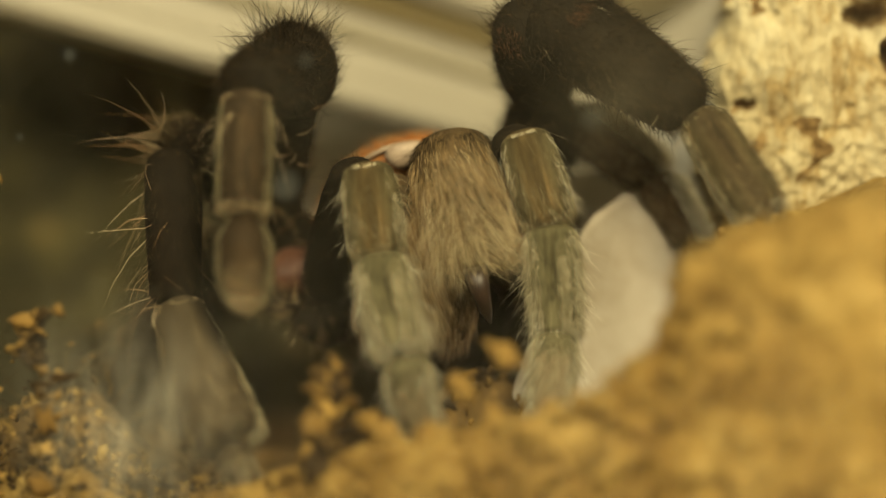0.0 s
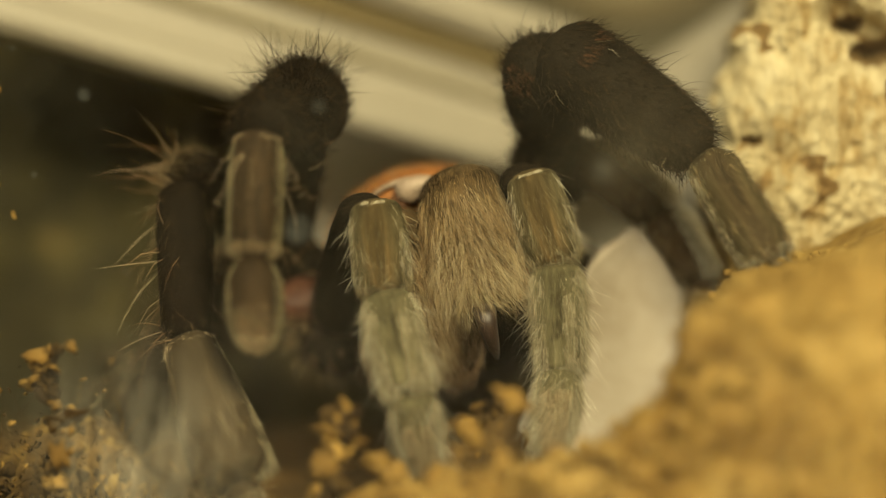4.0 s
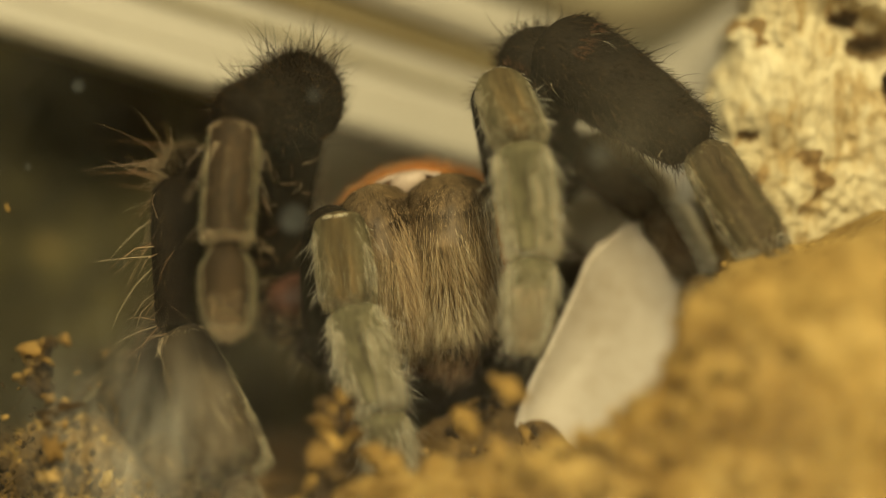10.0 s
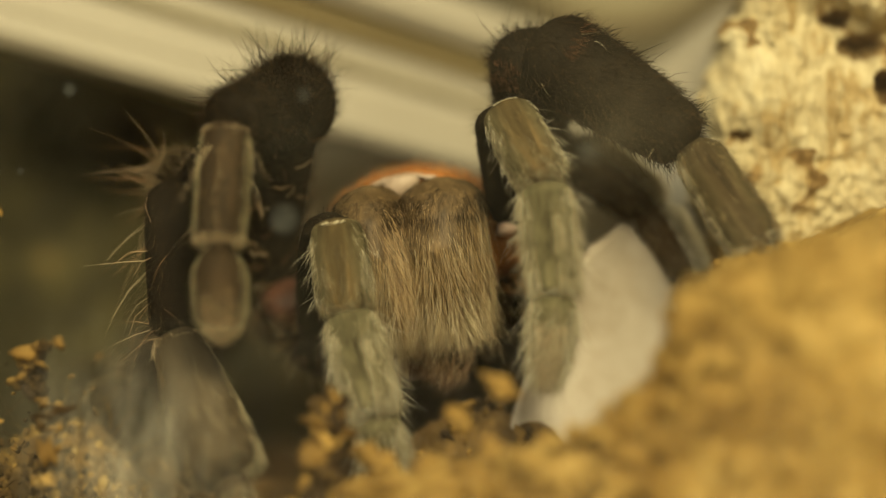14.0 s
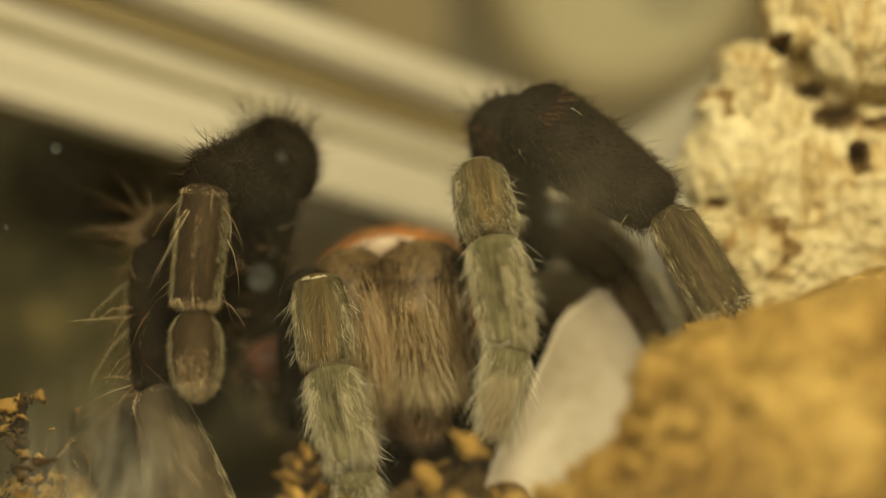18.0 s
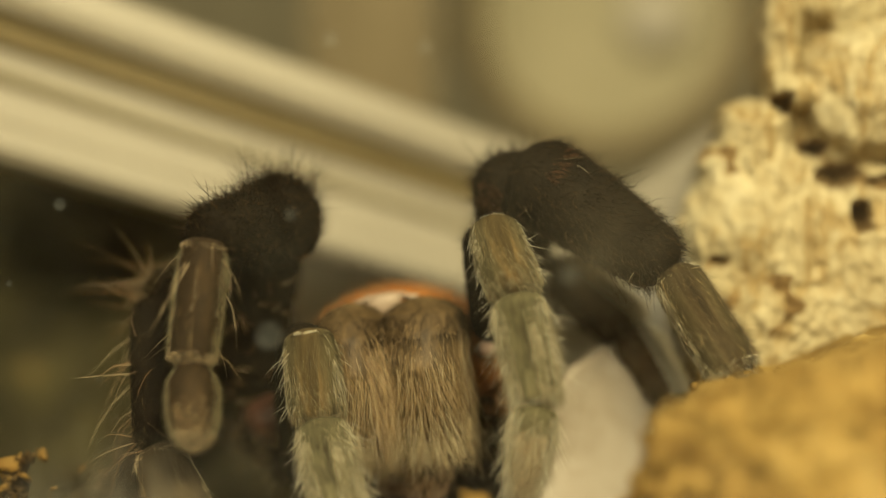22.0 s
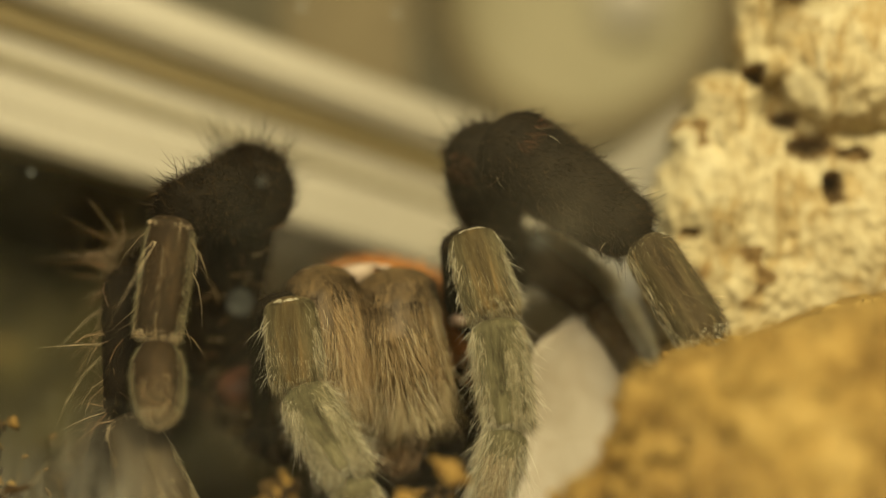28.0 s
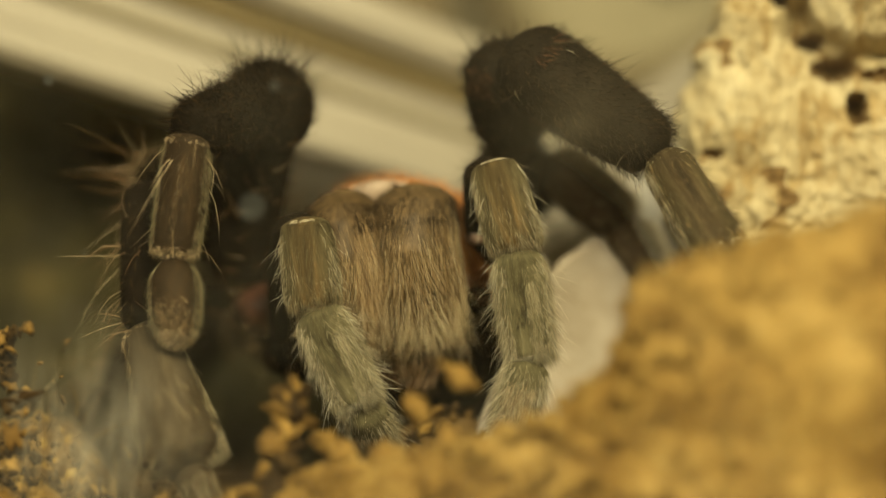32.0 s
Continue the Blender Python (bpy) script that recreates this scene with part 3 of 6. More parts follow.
def build_bark():
    xs, zs = np.linspace(12.5, 50, 220), np.linspace(28, 78, 250)
    verts, kept, dark = [], [], []
    for z in zs:
        for x in xs:
            y, inside, brown = bark_front(x, z)
            kept.append(inside)
            dark.append(brown)
            y = min(y, 24 + 2 * noise.noise((x * 0.2, z * 0.2, 9)))
            verts.append((x - 34 + 0.3 * noise.noise(Vector((y, x, z)) * 0.6), y - 14, z - 30))
    nx, nz = len(xs), len(zs)
    front, shade = [], []
    for i in range(nz - 1):
        for j in range(nx - 1):
            quad = (i * nx + j, i * nx + j + 1, (i + 1) * nx + j + 1, (i + 1) * nx + j)
            if any(kept[q] for q in quad):
                front.append(quad)
                shade.append(1 if sum(dark[q] for q in quad) > 1 else 0)
    sides = {}
    for quad in front:
        for a, b in zip(quad, quad[1:] + quad[:1]):
            if (b, a) in sides:
                del sides[(b, a)]
            else:
                sides[(a, b)] = True
    rear = {}
    for a, b in sides:
        for q in (a, b):
            if q not in rear:
                rear[q] = len(verts)
                x, y, z = verts[q]
                verts.append((x + 0.6, max(y + 3, 14.0), z))
        front.append((b, a, rear[a], rear[b]))
        shade.append(0)
    slab = tagged(part("cork_bark", verts, front, BARK, at=(34, 14, 30)), "pale golden cork bark slab with holes and ridges", "bark")
    slab.data.materials.append(BARK_DARKER)
    slab.data.polygons.foreach_set("material_index", shade)
    return slab


bark = build_bark()

# ---- the spider ----
B = Vector((-10, 12, 12))
spider = thing("tarantula", B, "dark brown hairy tarantula with pale grey palps and tan jaws", "spider")


def local(p):
    return Vector(p) - B


def limb_part(name, p, q, r, skin, flat=0.92, seed=0, label="", overlap=0.0, blunt=0.4):
    """A segment from p to q, built along its own z axis, posed in the spider's space."""
    p, q = Vector(p), Vector(q)
    length = (q - p).length + overlap
    prof = profile(length, *r, blunt)
    v, f = segment_mesh(prof, flat, 22, 0.05, seed)
    ob = part(name, v, f, skin, spider, label)
    ob.matrix_local = aim(local(p), local(q))
    return ob, prof


def coat(ob, prof, mat, count, length, name="hairs", label="", flat=0.92, **how):
    how["width"] = 0.88 * how.get("width", 0.035)
    v, f = limb_hairs(prof, flat, count, length, **how)
    h = part(name, v, f, mat, ob, label, smooth=True)
    return stuff(h)


def build_body():
    st = [(0.0, 7.2, 7.0), (0.5, 7.7, 7.5), (2.0, 8.3, 7.8), (5, 9.2, 7.8), (10, 9.8, 7.4), (15, 9.2, 6.4), (19, 7.0, 5.0), (21, 4.0, 3.0)]
    n, verts = 30, []
    for y, rx, rz in st:
        for j in range(n):
            a = 2 * math.pi * j / n
            verts.append((rx * math.cos(a) * (1 - 0.35 * max(0.0, -math.sin(a)) ** 0.5), y, rz * math.sin(a) * (1 if math.sin(a) > 0 else 0.6)))
    faces = [f[::-1] for f in rings(len(st), n)]
    c = part("carapace", verts, faces, SKIN_ORANGE, spider, "orange-tan head shield", at=local((-9.6, 6.6, 32.7)))
    verts = []
    for k in range(41):
        a = radians(42 + 96 * k / 40)
        for b in range(8):
            q = 2 * math.pi * b / 8
            r = 6.75 + 0.26 * math.cos(q) + 0.1 * noise.noise((k * 0.4, b, 1.0))
            verts.append((r * math.cos(a), 0.75 * math.sin(q), r * math.sin(a)))
    part("clypeus", verts, rings(41, 8), EYE_MOUND, spider, "whitish skin edge over the jaws", at=local((-10.2, 6.7, 33.1)))
    N = 2200
    a = np.random.uniform(-0.4, math.pi + 0.4, N)
    y = np.random.uniform(0, 14, N)
    rx, rz = np.interp(y, [s[0] for s in st], [s[1] for s in st]), np.interp(y, [s[0] for s in st], [s[2] for s in st])
    roots = np.stack([rx * np.cos(a), y, rz * np.sin(a)], 1)
    ways = np.stack([np.cos(a), -0.7 + 0 * a, np.sin(a)], 1) + np.random.normal(size=(N, 3)) * 0.35
    v, f = hair_mesh(roots, ways, np.random.uniform(0.4, 1.1, N), np.random.normal(size=(N, 3)) * 0.2, 0.03)
    m = hairy("orange_hair", [(0.0, (0.36, 0.13, 0.03)), (1.0, (0.70, 0.36, 0.12))])
    stuff(part("hairs", v, f, m, c, "short orange fringe"))
    v, f = crumb_mesh(1.0, 3, 0.15)
    v = [(p[0] * 1.5, p[1] * 0.8, p[2] * (1.5 if p[2] < 0 else 0.8) + p[0] * 0.3) for p in v]
    part("eye_tubercle", v, f, EYE_MOUND, spider, "dull whitish eye mound", at=local((-11.0, 5.4, 39.2)))
    # underside and rear
    v, f = crumb_mesh(1.0, 5, 0.12, 3)
    part("sternum", [(p[0] * 8, p[1] * 10, p[2] * 4.5) for p in v], f, SKIN_BLACK, spider, at=local((-10.5, 15, 25.5)))
    v, f = crumb_mesh(1.0, 6, 0.12, 3)
    part("labium", [(p[0] * 3.2, p[1] * 2.0, p[2] * 2.4) for p in v], f, SKIN_RED, spider, at=local((-10.5, 7.5, 25.0)))
    for x, lean in ((-13.2, -0.25), (-7.4, 0.25)):
        v, f = crumb_mesh(1.0, x, 0.15, 3)
        mx = part("maxilla", [(p[0] * 2.3 + lean * p[2] * 2, p[1] * 2.2, p[2] * 3.4) for p in v], f, SKIN_BROWN, spider, "brown hairy mouth lobe", at=local((x, 6.5, 26.2)))
        n = 700
        d = np.random.normal(size=(n, 3))
        d[:, 1] = -abs(d[:, 1])
        d /= np.linalg.norm(d, axis=1, keepdims=True)
        v, f = hair_mesh(d * [2.3, 2.2, 3.3], d * [0.3, 0.5, 0.3] + [-lean, -0.2, -0.6], np.random.uniform(0.8, 2.4, n), np.random.normal(size=(n, 3)) * 0.15, 0.016)
        stuff(part("hairs", v, f, HAIR_RED, mx))
    v, f = crumb_mesh(1.0, 8, 0.08, 3)
    ab = part("abdomen", [(p[0] * 10.5, p[1] * 13, p[2] * 9.5) for p in v], f, SKIN_BLACK, spider, "dark velvety abdomen", at=local((-10.5, 38, 26)))
    n = 1200
    d = np.random.normal(size=(n, 3))
    d /= np.linalg.norm(d, axis=1, keepdims=True)
    v, f = hair_mesh(d * [10.3, 12.8, 9.3], d + [0, 0.6, 0], np.random.uniform(1, 3, n), np.random.normal(size=(n, 3)) * 0.2, 0.04)
    stuff(part("hairs", v, f, HAIR_BROWN, ab))
    # leg bases
    for x, y, z, skin in ((-20.5, 10, 29.0, SKIN_RED), (-21.5, 14, 27, SKIN_BLACK), (-18, 9, 25, SKIN_BLACK), (-3.5, 13, 30, SKIN_BLACK), (-3.0, 17, 28, SKIN_BLACK)):
        v, f = crumb_mesh(1.0, x, 0.15, 3)
        cx = part("coxa", [(p[0] * 3.0, p[1] * 3.2, p[2] * 2.2) for p in v], f, skin, spider, "reddish leg base" if skin is SKIN_RED else "", at=local((x, y, z)))
        n = 90
        d = np.random.normal(size=(n, 3))
        d[:, 1] = -abs(d[:, 1])
        d /= np.linalg.norm(d, axis=1, keepdims=True)
        v, f = hair_mesh(d * [3.5, 3.5, 2.5], d + [0, -0.3, -0.7], np.random.uniform(0.8, 2.2, n), np.array([[0, 0, -0.3]]) + np.random.normal(size=(n, 3)) * 0.15, 0.013)
        stuff(part("hairs", v, f, HAIR_RUST, cx))


build_body()
v, f = crumb_mesh(1.0, 9, 0.15, 3)
part("palp_socket", [(p[0] * 1.2, p[1] * 0.9, p[2] * (0.55 - 0.28 * p[0])) for p in v], f, CLAW, spider, "pale pinkish skin fold by the jaw", at=local((-1.9, 6.2, 35.2)))


def chelicera(hinge, side, wide):
    """Bulky jaw base hanging from its hinge; the fang folds under it."""
    st = [(4.2, 0.6, 0.7, -3.4), (3.8, 2.3, 2.0, -3.6), (2.8, 3.75, 3.4, -4.0), (1.0, 4.05, 4.4, -4.4), (-1.8, 4.2, 4.9, -4.6), (-4.4, 4.2, 4.7, -4.4), (-6.4, 3.8, 4.0, -3.9), (-7.8, 3.0, 3.0, -3.6), (-8.7, 1.4, 1.6, -3.4), (-9.0, 0.4, 0.5, -3.3)]
    n, verts = 26, []
    zs = np.linspace(4.2, -9.0, 30)
    cols = [np.interp(zs, [s[0] for s in st][::-1], [s[k] for s in st][::-1]) for k in (1, 2, 3)]
    cols[0] = cols[0] * wide
    for z, rx, ry, cy in zip(zs, *cols):
        for j in range(n):
            a = 2 * math.pi * j / n
            k = 1 + 0.03 * noise.noise((math.cos(a) * 2 + side, math.sin(a) * 2, z * 0.4))
            verts.append((rx * math.cos(a) * k, cy + ry * math.sin(a) * k, z))
    faces = [f[::-1] for f in rings(len(zs), n)]
    c = part("chelicera", verts, faces, JAW_SKIN, spider, "dark brown jaw base with long tan hairs", at=local(hinge))

    def coated(count, z0, z1, length, mat, width, out, name, label, fan, spread):
        z = np.random.uniform(z0, z1, count)
        a = np.random.uniform(math.pi * 0.98, math.pi * 2.02, count)
        rx, ry, cy = (np.interp(z, zs[::-1], col[::-1]) for col in cols)
        roots = np.stack([rx * np.cos(a), cy + ry * np.sin(a), z], 1)
        o = np.stack([np.cos(a), np.sin(a), 0 * a], 1)
        drift = np.array([noise.noise((p[0] * 0.35 + side * 5, p[1] * 0.2, p[2] * 0.22)) for p in roots])
        upper = np.clip((z - 0.5) / 3.5, 0, 1)
        ways = o * (out + 0.35 * upper)[:, None] + np.array([0, -0.08, -1.0]) + np.random.normal(size=(count, 3)) * spread
        tuft = np.array([noise.noise((p[0] * 1.5 + side * 9, p[1] * 1.5, p[2] * 0.5)) for p in roots])
        ways[:, 0] += 0.40 * drift + 0.12 * tuft + side * fan * 0.25 * z / -10
        droop = np.array([[0, 0.10, -0.25]]) - o * 0.15 + np.random.normal(size=(count, 3)) * 0.22
        lengths = np.random.uniform(*length, count) * np.clip(0.6 + 0.4 * (z + 8.5) / 5, 0.6, 1)
        v, f = hair_mesh(roots, ways, lengths, droop, width)
        stuff(part(name, v, f, mat, c, label))

    coated(9000, -8.4, 4.2, (0.6, 1.7), HAIR_JAW, 0.010, np.full(9000, 0.05), "short_hairs", "", 0.5, 0.09)
    coated(1500, -8.4, -2.0, (0.8, 2.2), HAIR_RUST, 0.0105, np.full(1500, 0.08), "tan_down", "tan down over the lower half", 0.5, 0.10)
    for low, many in ((-2.0, 500), (-0.5, 600), (0.8, 600), (2.0, 800)):
        coated(many, low, 4.2, (0.5, 1.2), HAIR_BLACK, 0.011, np.full(many, 0.05), "crown_hairs", "dark hairs over the top", 0.5, 0.12)
    coated(230, -7.5, 2.0, (2.8, 6.2), HAIR_TAN, 0.0115, np.full(230, 0.18), "long_hairs", "long tan hairs", 0.5, 0.10)
    coated(330, -8.4, -0.5, (1.8, 3.8), HAIR_FRINGE, 0.0115, np.full(330, 0.24), "tan_hairs", "", 0.7, 0.14)
    coated(520, -8.7, -5.0, (2.4, 4.8), HAIR_FRINGE, 0.0125, np.full(520, 0.45), "fringe", "pinkish fringe along the lower edge", 0.9, 0.2)
    coated(420, -8.8, -7.0, (2.6, 5.0), HAIR_FRINGE, 0.0125, np.full(420, 0.5), "lip_hairs", "", 0.9, 0.22)
    coated(1300, 0.5, 4.1, (0.4, 1.0), HAIR_BLACK, 0.016, np.full(1300, 0.35), "crown_hairs", "short dark hairs on the crown", 0.5, 0.25)
    coated(60, 2.0, 4.1, (1.2, 2.6), HAIR_BLACK, 0.02, np.full(60, 1.6), "bristles", "", 0.5, 0.3)
    # brush of rusty hairs on the inner side, sweeping inwards and down
    n_in = 1000 if side < 0 else 220
    z = np.random.triangular(-8.0, -5.5, 2.5, n_in)
    a = np.random.uniform(math.pi * (1.62 if side < 0 else 1.78), math.pi * 2.05, n_in)
    rx, ry, cy = (np.interp(z, zs[::-1], col[::-1]) for col in cols)
    roots = np.stack([-side * rx * np.cos(a), cy + ry * np.sin(a), z], 1)
    ways = np.stack([-side * np.full(n_in, 0.55), np.full(n_in, -0.35), np.full(n_in, -1.0)], 1) + np.random.normal(size=(n_in, 3)) * 0.14
    v, f = hair_mesh(roots, ways, np.random.uniform(1.4, 3.4, n_in), np.array([[side * 0.2, 0, -0.3]]) + np.random.normal(size=(n_in, 3)) * 0.12, 0.014)
    stuff(part("inner_brush", v, f, HAIR_RUST, c, "rusty brush of hairs on the inner side"))
    # fang, folded back beneath
    pts = [(0, -3.4, -8.4), (0, -4.2, -9.8), (0, -3.4, -11.0), (0, -1.4, -11.6), (0, 1.0, -11.3)]
    rad = [1.1, 0.95, 0.75, 0.5, 0.12]
    verts = []
    for (x, y, z), r in zip(pts, rad):
        for j in range(12):
            a = 2 * math.pi * j / 12
            verts.append((x + r * math.cos(a), y + 0.6 * r * math.sin(a), z + 0.6 * r * math.sin(a)))
    part("fang", verts, rings(5, 12), FANG, c, "dark brown fang")
    return c


HINGE_R, HINGE_L = (-7.4, 8.5, 35.5), (-13.3, 7.9, 34.9)
jaw_right = chelicera(HINGE_R, 1, 0.90)
jaw_left = chelicera(HINGE_L, -1, 0.78)


def edge_fuzz(ob, prof, mat, count, length, label="", lean=0.55, z0=0.0, z1=1.0, wide=38, name="edge_fuzz", width=0.014):
    """Short dense fur along both flanks of a segment."""
    for mid in (0, 180):
        coat(ob, prof, mat, count, length, lean=lean, spread=0.14, width=width, arc=(mid - wide, mid + wide), z0=z0, z1=z1, name=name, label=label)


KNUCKLE = Vector((-0.5, 0.8, -0.1))


def palp(rows, base, thick):
    """Femur, knee, shin and foot of one pedipalp, at their poses in the first row."""
    p = [Vector(rows[0][1 + 3 * i: 4 + 3 * i]) for i in range(4)]
    fem, pf = limb_part("palp_femur", p[0] + KNUCKLE, base, (2.0, thick, 2.2), SKIN_BLACK, seed=1, blunt=0.9)
    coat(fem, pf, HAIR_BLACK, 1500, (0.3, 0.7), lean=0.8, width=0.02)
    coat(fem, pf, HAIR_BLACK, 120, (0.6, 1.5), lean=-0.2, width=0.014, z0=0.0, z1=0.2, name="bristles")
    pat, pp = limb_part("palp_patella", p[0], p[1], (1.95, 2.35, 2.2), PALP_KNEE, seed=2, overlap=0.3, blunt=0.5)
    coat(pat, pp, HAIR_JAW, 2200, (0.5, 1.2), lean=0.95, width=0.009, spread=0.08)
    coat(pat, pp, HAIR_OLIVE, 1500, (0.5, 1.1), lean=0.95, width=0.010, spread=0.08, name="olive_hairs")
    coat(pat, pp, HAIR_BLACK, 420, (0.4, 1.0), lean=0.93, width=0.011, spread=0.08, z0=0.0, z1=0.45, name="dark_hairs")
    coat(pat, pp, HAIR_BLACK, 420, (0.4, 0.9), lean=0.93, width=0.011, spread=0.08, z0=0.0, z1=0.85, arc=(-75, -15), name="dark_hairs")
    coat(pat, pp, HAIR_PALE, 900, (0.5, 1.2), lean=0.94, width=0.010, spread=0.09, z0=0.5, name="pale_hairs", label="pale grey hairs towards the joint")
    edge_fuzz(pat, pp, HAIR_PALE, 1100, (0.4, 0.9), "pale fur along the flank", 0.82, 0.12, width=0.010)
    coat(pat, pp, HAIR_BLACK, 90, (0.8, 2.0), lean=0.1, width=0.018, z0=0.0, z1=0.12, name="bristles")
    edge_fuzz(pat, pp, HAIR_WHITE, 30, (1.1, 2.2), "", 0.5, 0.0, 1.0, 50, "long_bristles", 0.018)
    coat(pat, pp, HAIR_PALE, 420, (0.25, 0.5), lean=0.8, width=0.016, z0=0.93, z1=0.985, name="joint_fringe", label="pale fringe at the joint")
    # White hairs on the front side paint the bright bar across the knee.
    coat(pat, pp, HAIR_WHITE, 420, (0.12, 0.28), lean=0.3, width=0.024, z0=0.035, z1=0.06, arc=(-128, -52), name="top_fringe", label="short white hairs standing in for the knee's shiny bar")
    tib, pt = limb_part("palp_tibia", p[1], p[2], (2.0, 2.15, 1.8), PALP_SHIN, seed=3, overlap=0.3, blunt=0.5)
    coat(tib, pt, HAIR_PALE, 1700, (0.7, 1.5), lean=0.9, width=0.014, spread=0.12, arc=(-38, 218))
    coat(tib, pt, HAIR_PALE, 1400, (0.5, 1.2), lean=0.92, width=0.010, spread=0.12, arc=(-82, -30), z0=0.12, name="down")
    coat(tib, pt, HAIR_PALE, 700, (0.5, 1.2), lean=0.92, width=0.010, spread=0.12, arc=(-155, -122), z0=0.12, name="down")
    coat(tib, pt, HAIR_OLIVE, 700, (0.5, 1.1), lean=0.95, width=0.010, spread=0.09, arc=(-150, -30), name="olive_hairs")
    coat(tib, pt, HAIR_PALE, 900, (0.5, 1.0), lean=0.95, width=0.010, spread=0.08, arc=(-75, -25), z0=0.1, name="front_hairs")
    # The joint crease's darkness is put into black hairs; no notch is modelled.
    coat(tib, pt, HAIR_BLACK, 420, (0.3, 0.7), lean=0.9, width=0.013, z0=0.02, z1=0.12, arc=(-140, -40), name="collar", label="black hairs standing in for the dark crease at the joint")
    coat(tib, pt, HAIR_BLACK, 800, (0.4, 0.8), lean=0.95, width=0.013, spread=0.07, arc=(-118, -84), z1=0.66, name="groove_hairs")
    edge_fuzz(tib, pt, HAIR_PALE, 1600, (0.6, 1.4), "pale fur along the flank", 0.66, width=0.011)
    edge_fuzz(tib, pt, HAIR_WHITE, 100, (1.2, 3.0), "long pale bristles along the sides", 0.45, 0.0, 1.0, 55, "long_bristles", 0.016)
    for a0 in (-128, -50):
        coat(tib, pt, HAIR_PALE, 520, (0.3, 0.7), lean=0.86, width=0.013, spread=0.14, arc=(a0 - 9, a0 + 9), name="stripe", label="pale line of hairs")
    coat(tib, pt, HAIR_WHITE, 520, (0.25, 0.5), lean=0.75, width=0.018, z0=0.93, z1=0.985, name="joint_fringe", label="whitish band at the joint")
    tar, ps = limb_part("palp_tarsus", p[2], p[3], (1.75, 1.75, 0.9), PALP_SHIN, seed=4, blunt=0.7)
    coat(tar, ps, HAIR_PALE, 3600, (0.6, 1.5), lean=0.87, width=0.010, spread=0.15)
    coat(tar, ps, HAIR_TAN, 900, (0.6, 1.4), lean=0.85, width=0.010, spread=0.15, arc=(-135, -45), z0=0.3, name="tan_hairs", label="yellowish tan fur on the sole")
    coat(tar, ps, HAIR_PALE, 1300, (0.4, 0.9), lean=0.8, width=0.014, z0=0.0, z1=0.14, name="collar")
    edge_fuzz(tar, ps, HAIR_PALE, 700, (0.7, 1.6), "pale fur along the flank", 0.66, width=0.012)
    edge_fuzz(tar, ps, HAIR_WHITE, 100, (1.2, 3.1), "", 0.58, 0.1, 1.0, 60, "long_bristles", 0.016)
    v, f = crumb_mesh(0.6, 2, 0.2)
    part("claw_pad", v, f, CLAW, tar, "small pinkish claw pad", at=(0.2, -0.3, ps[-1][0] - 0.3))
    return [fem, pat, tib, tar]


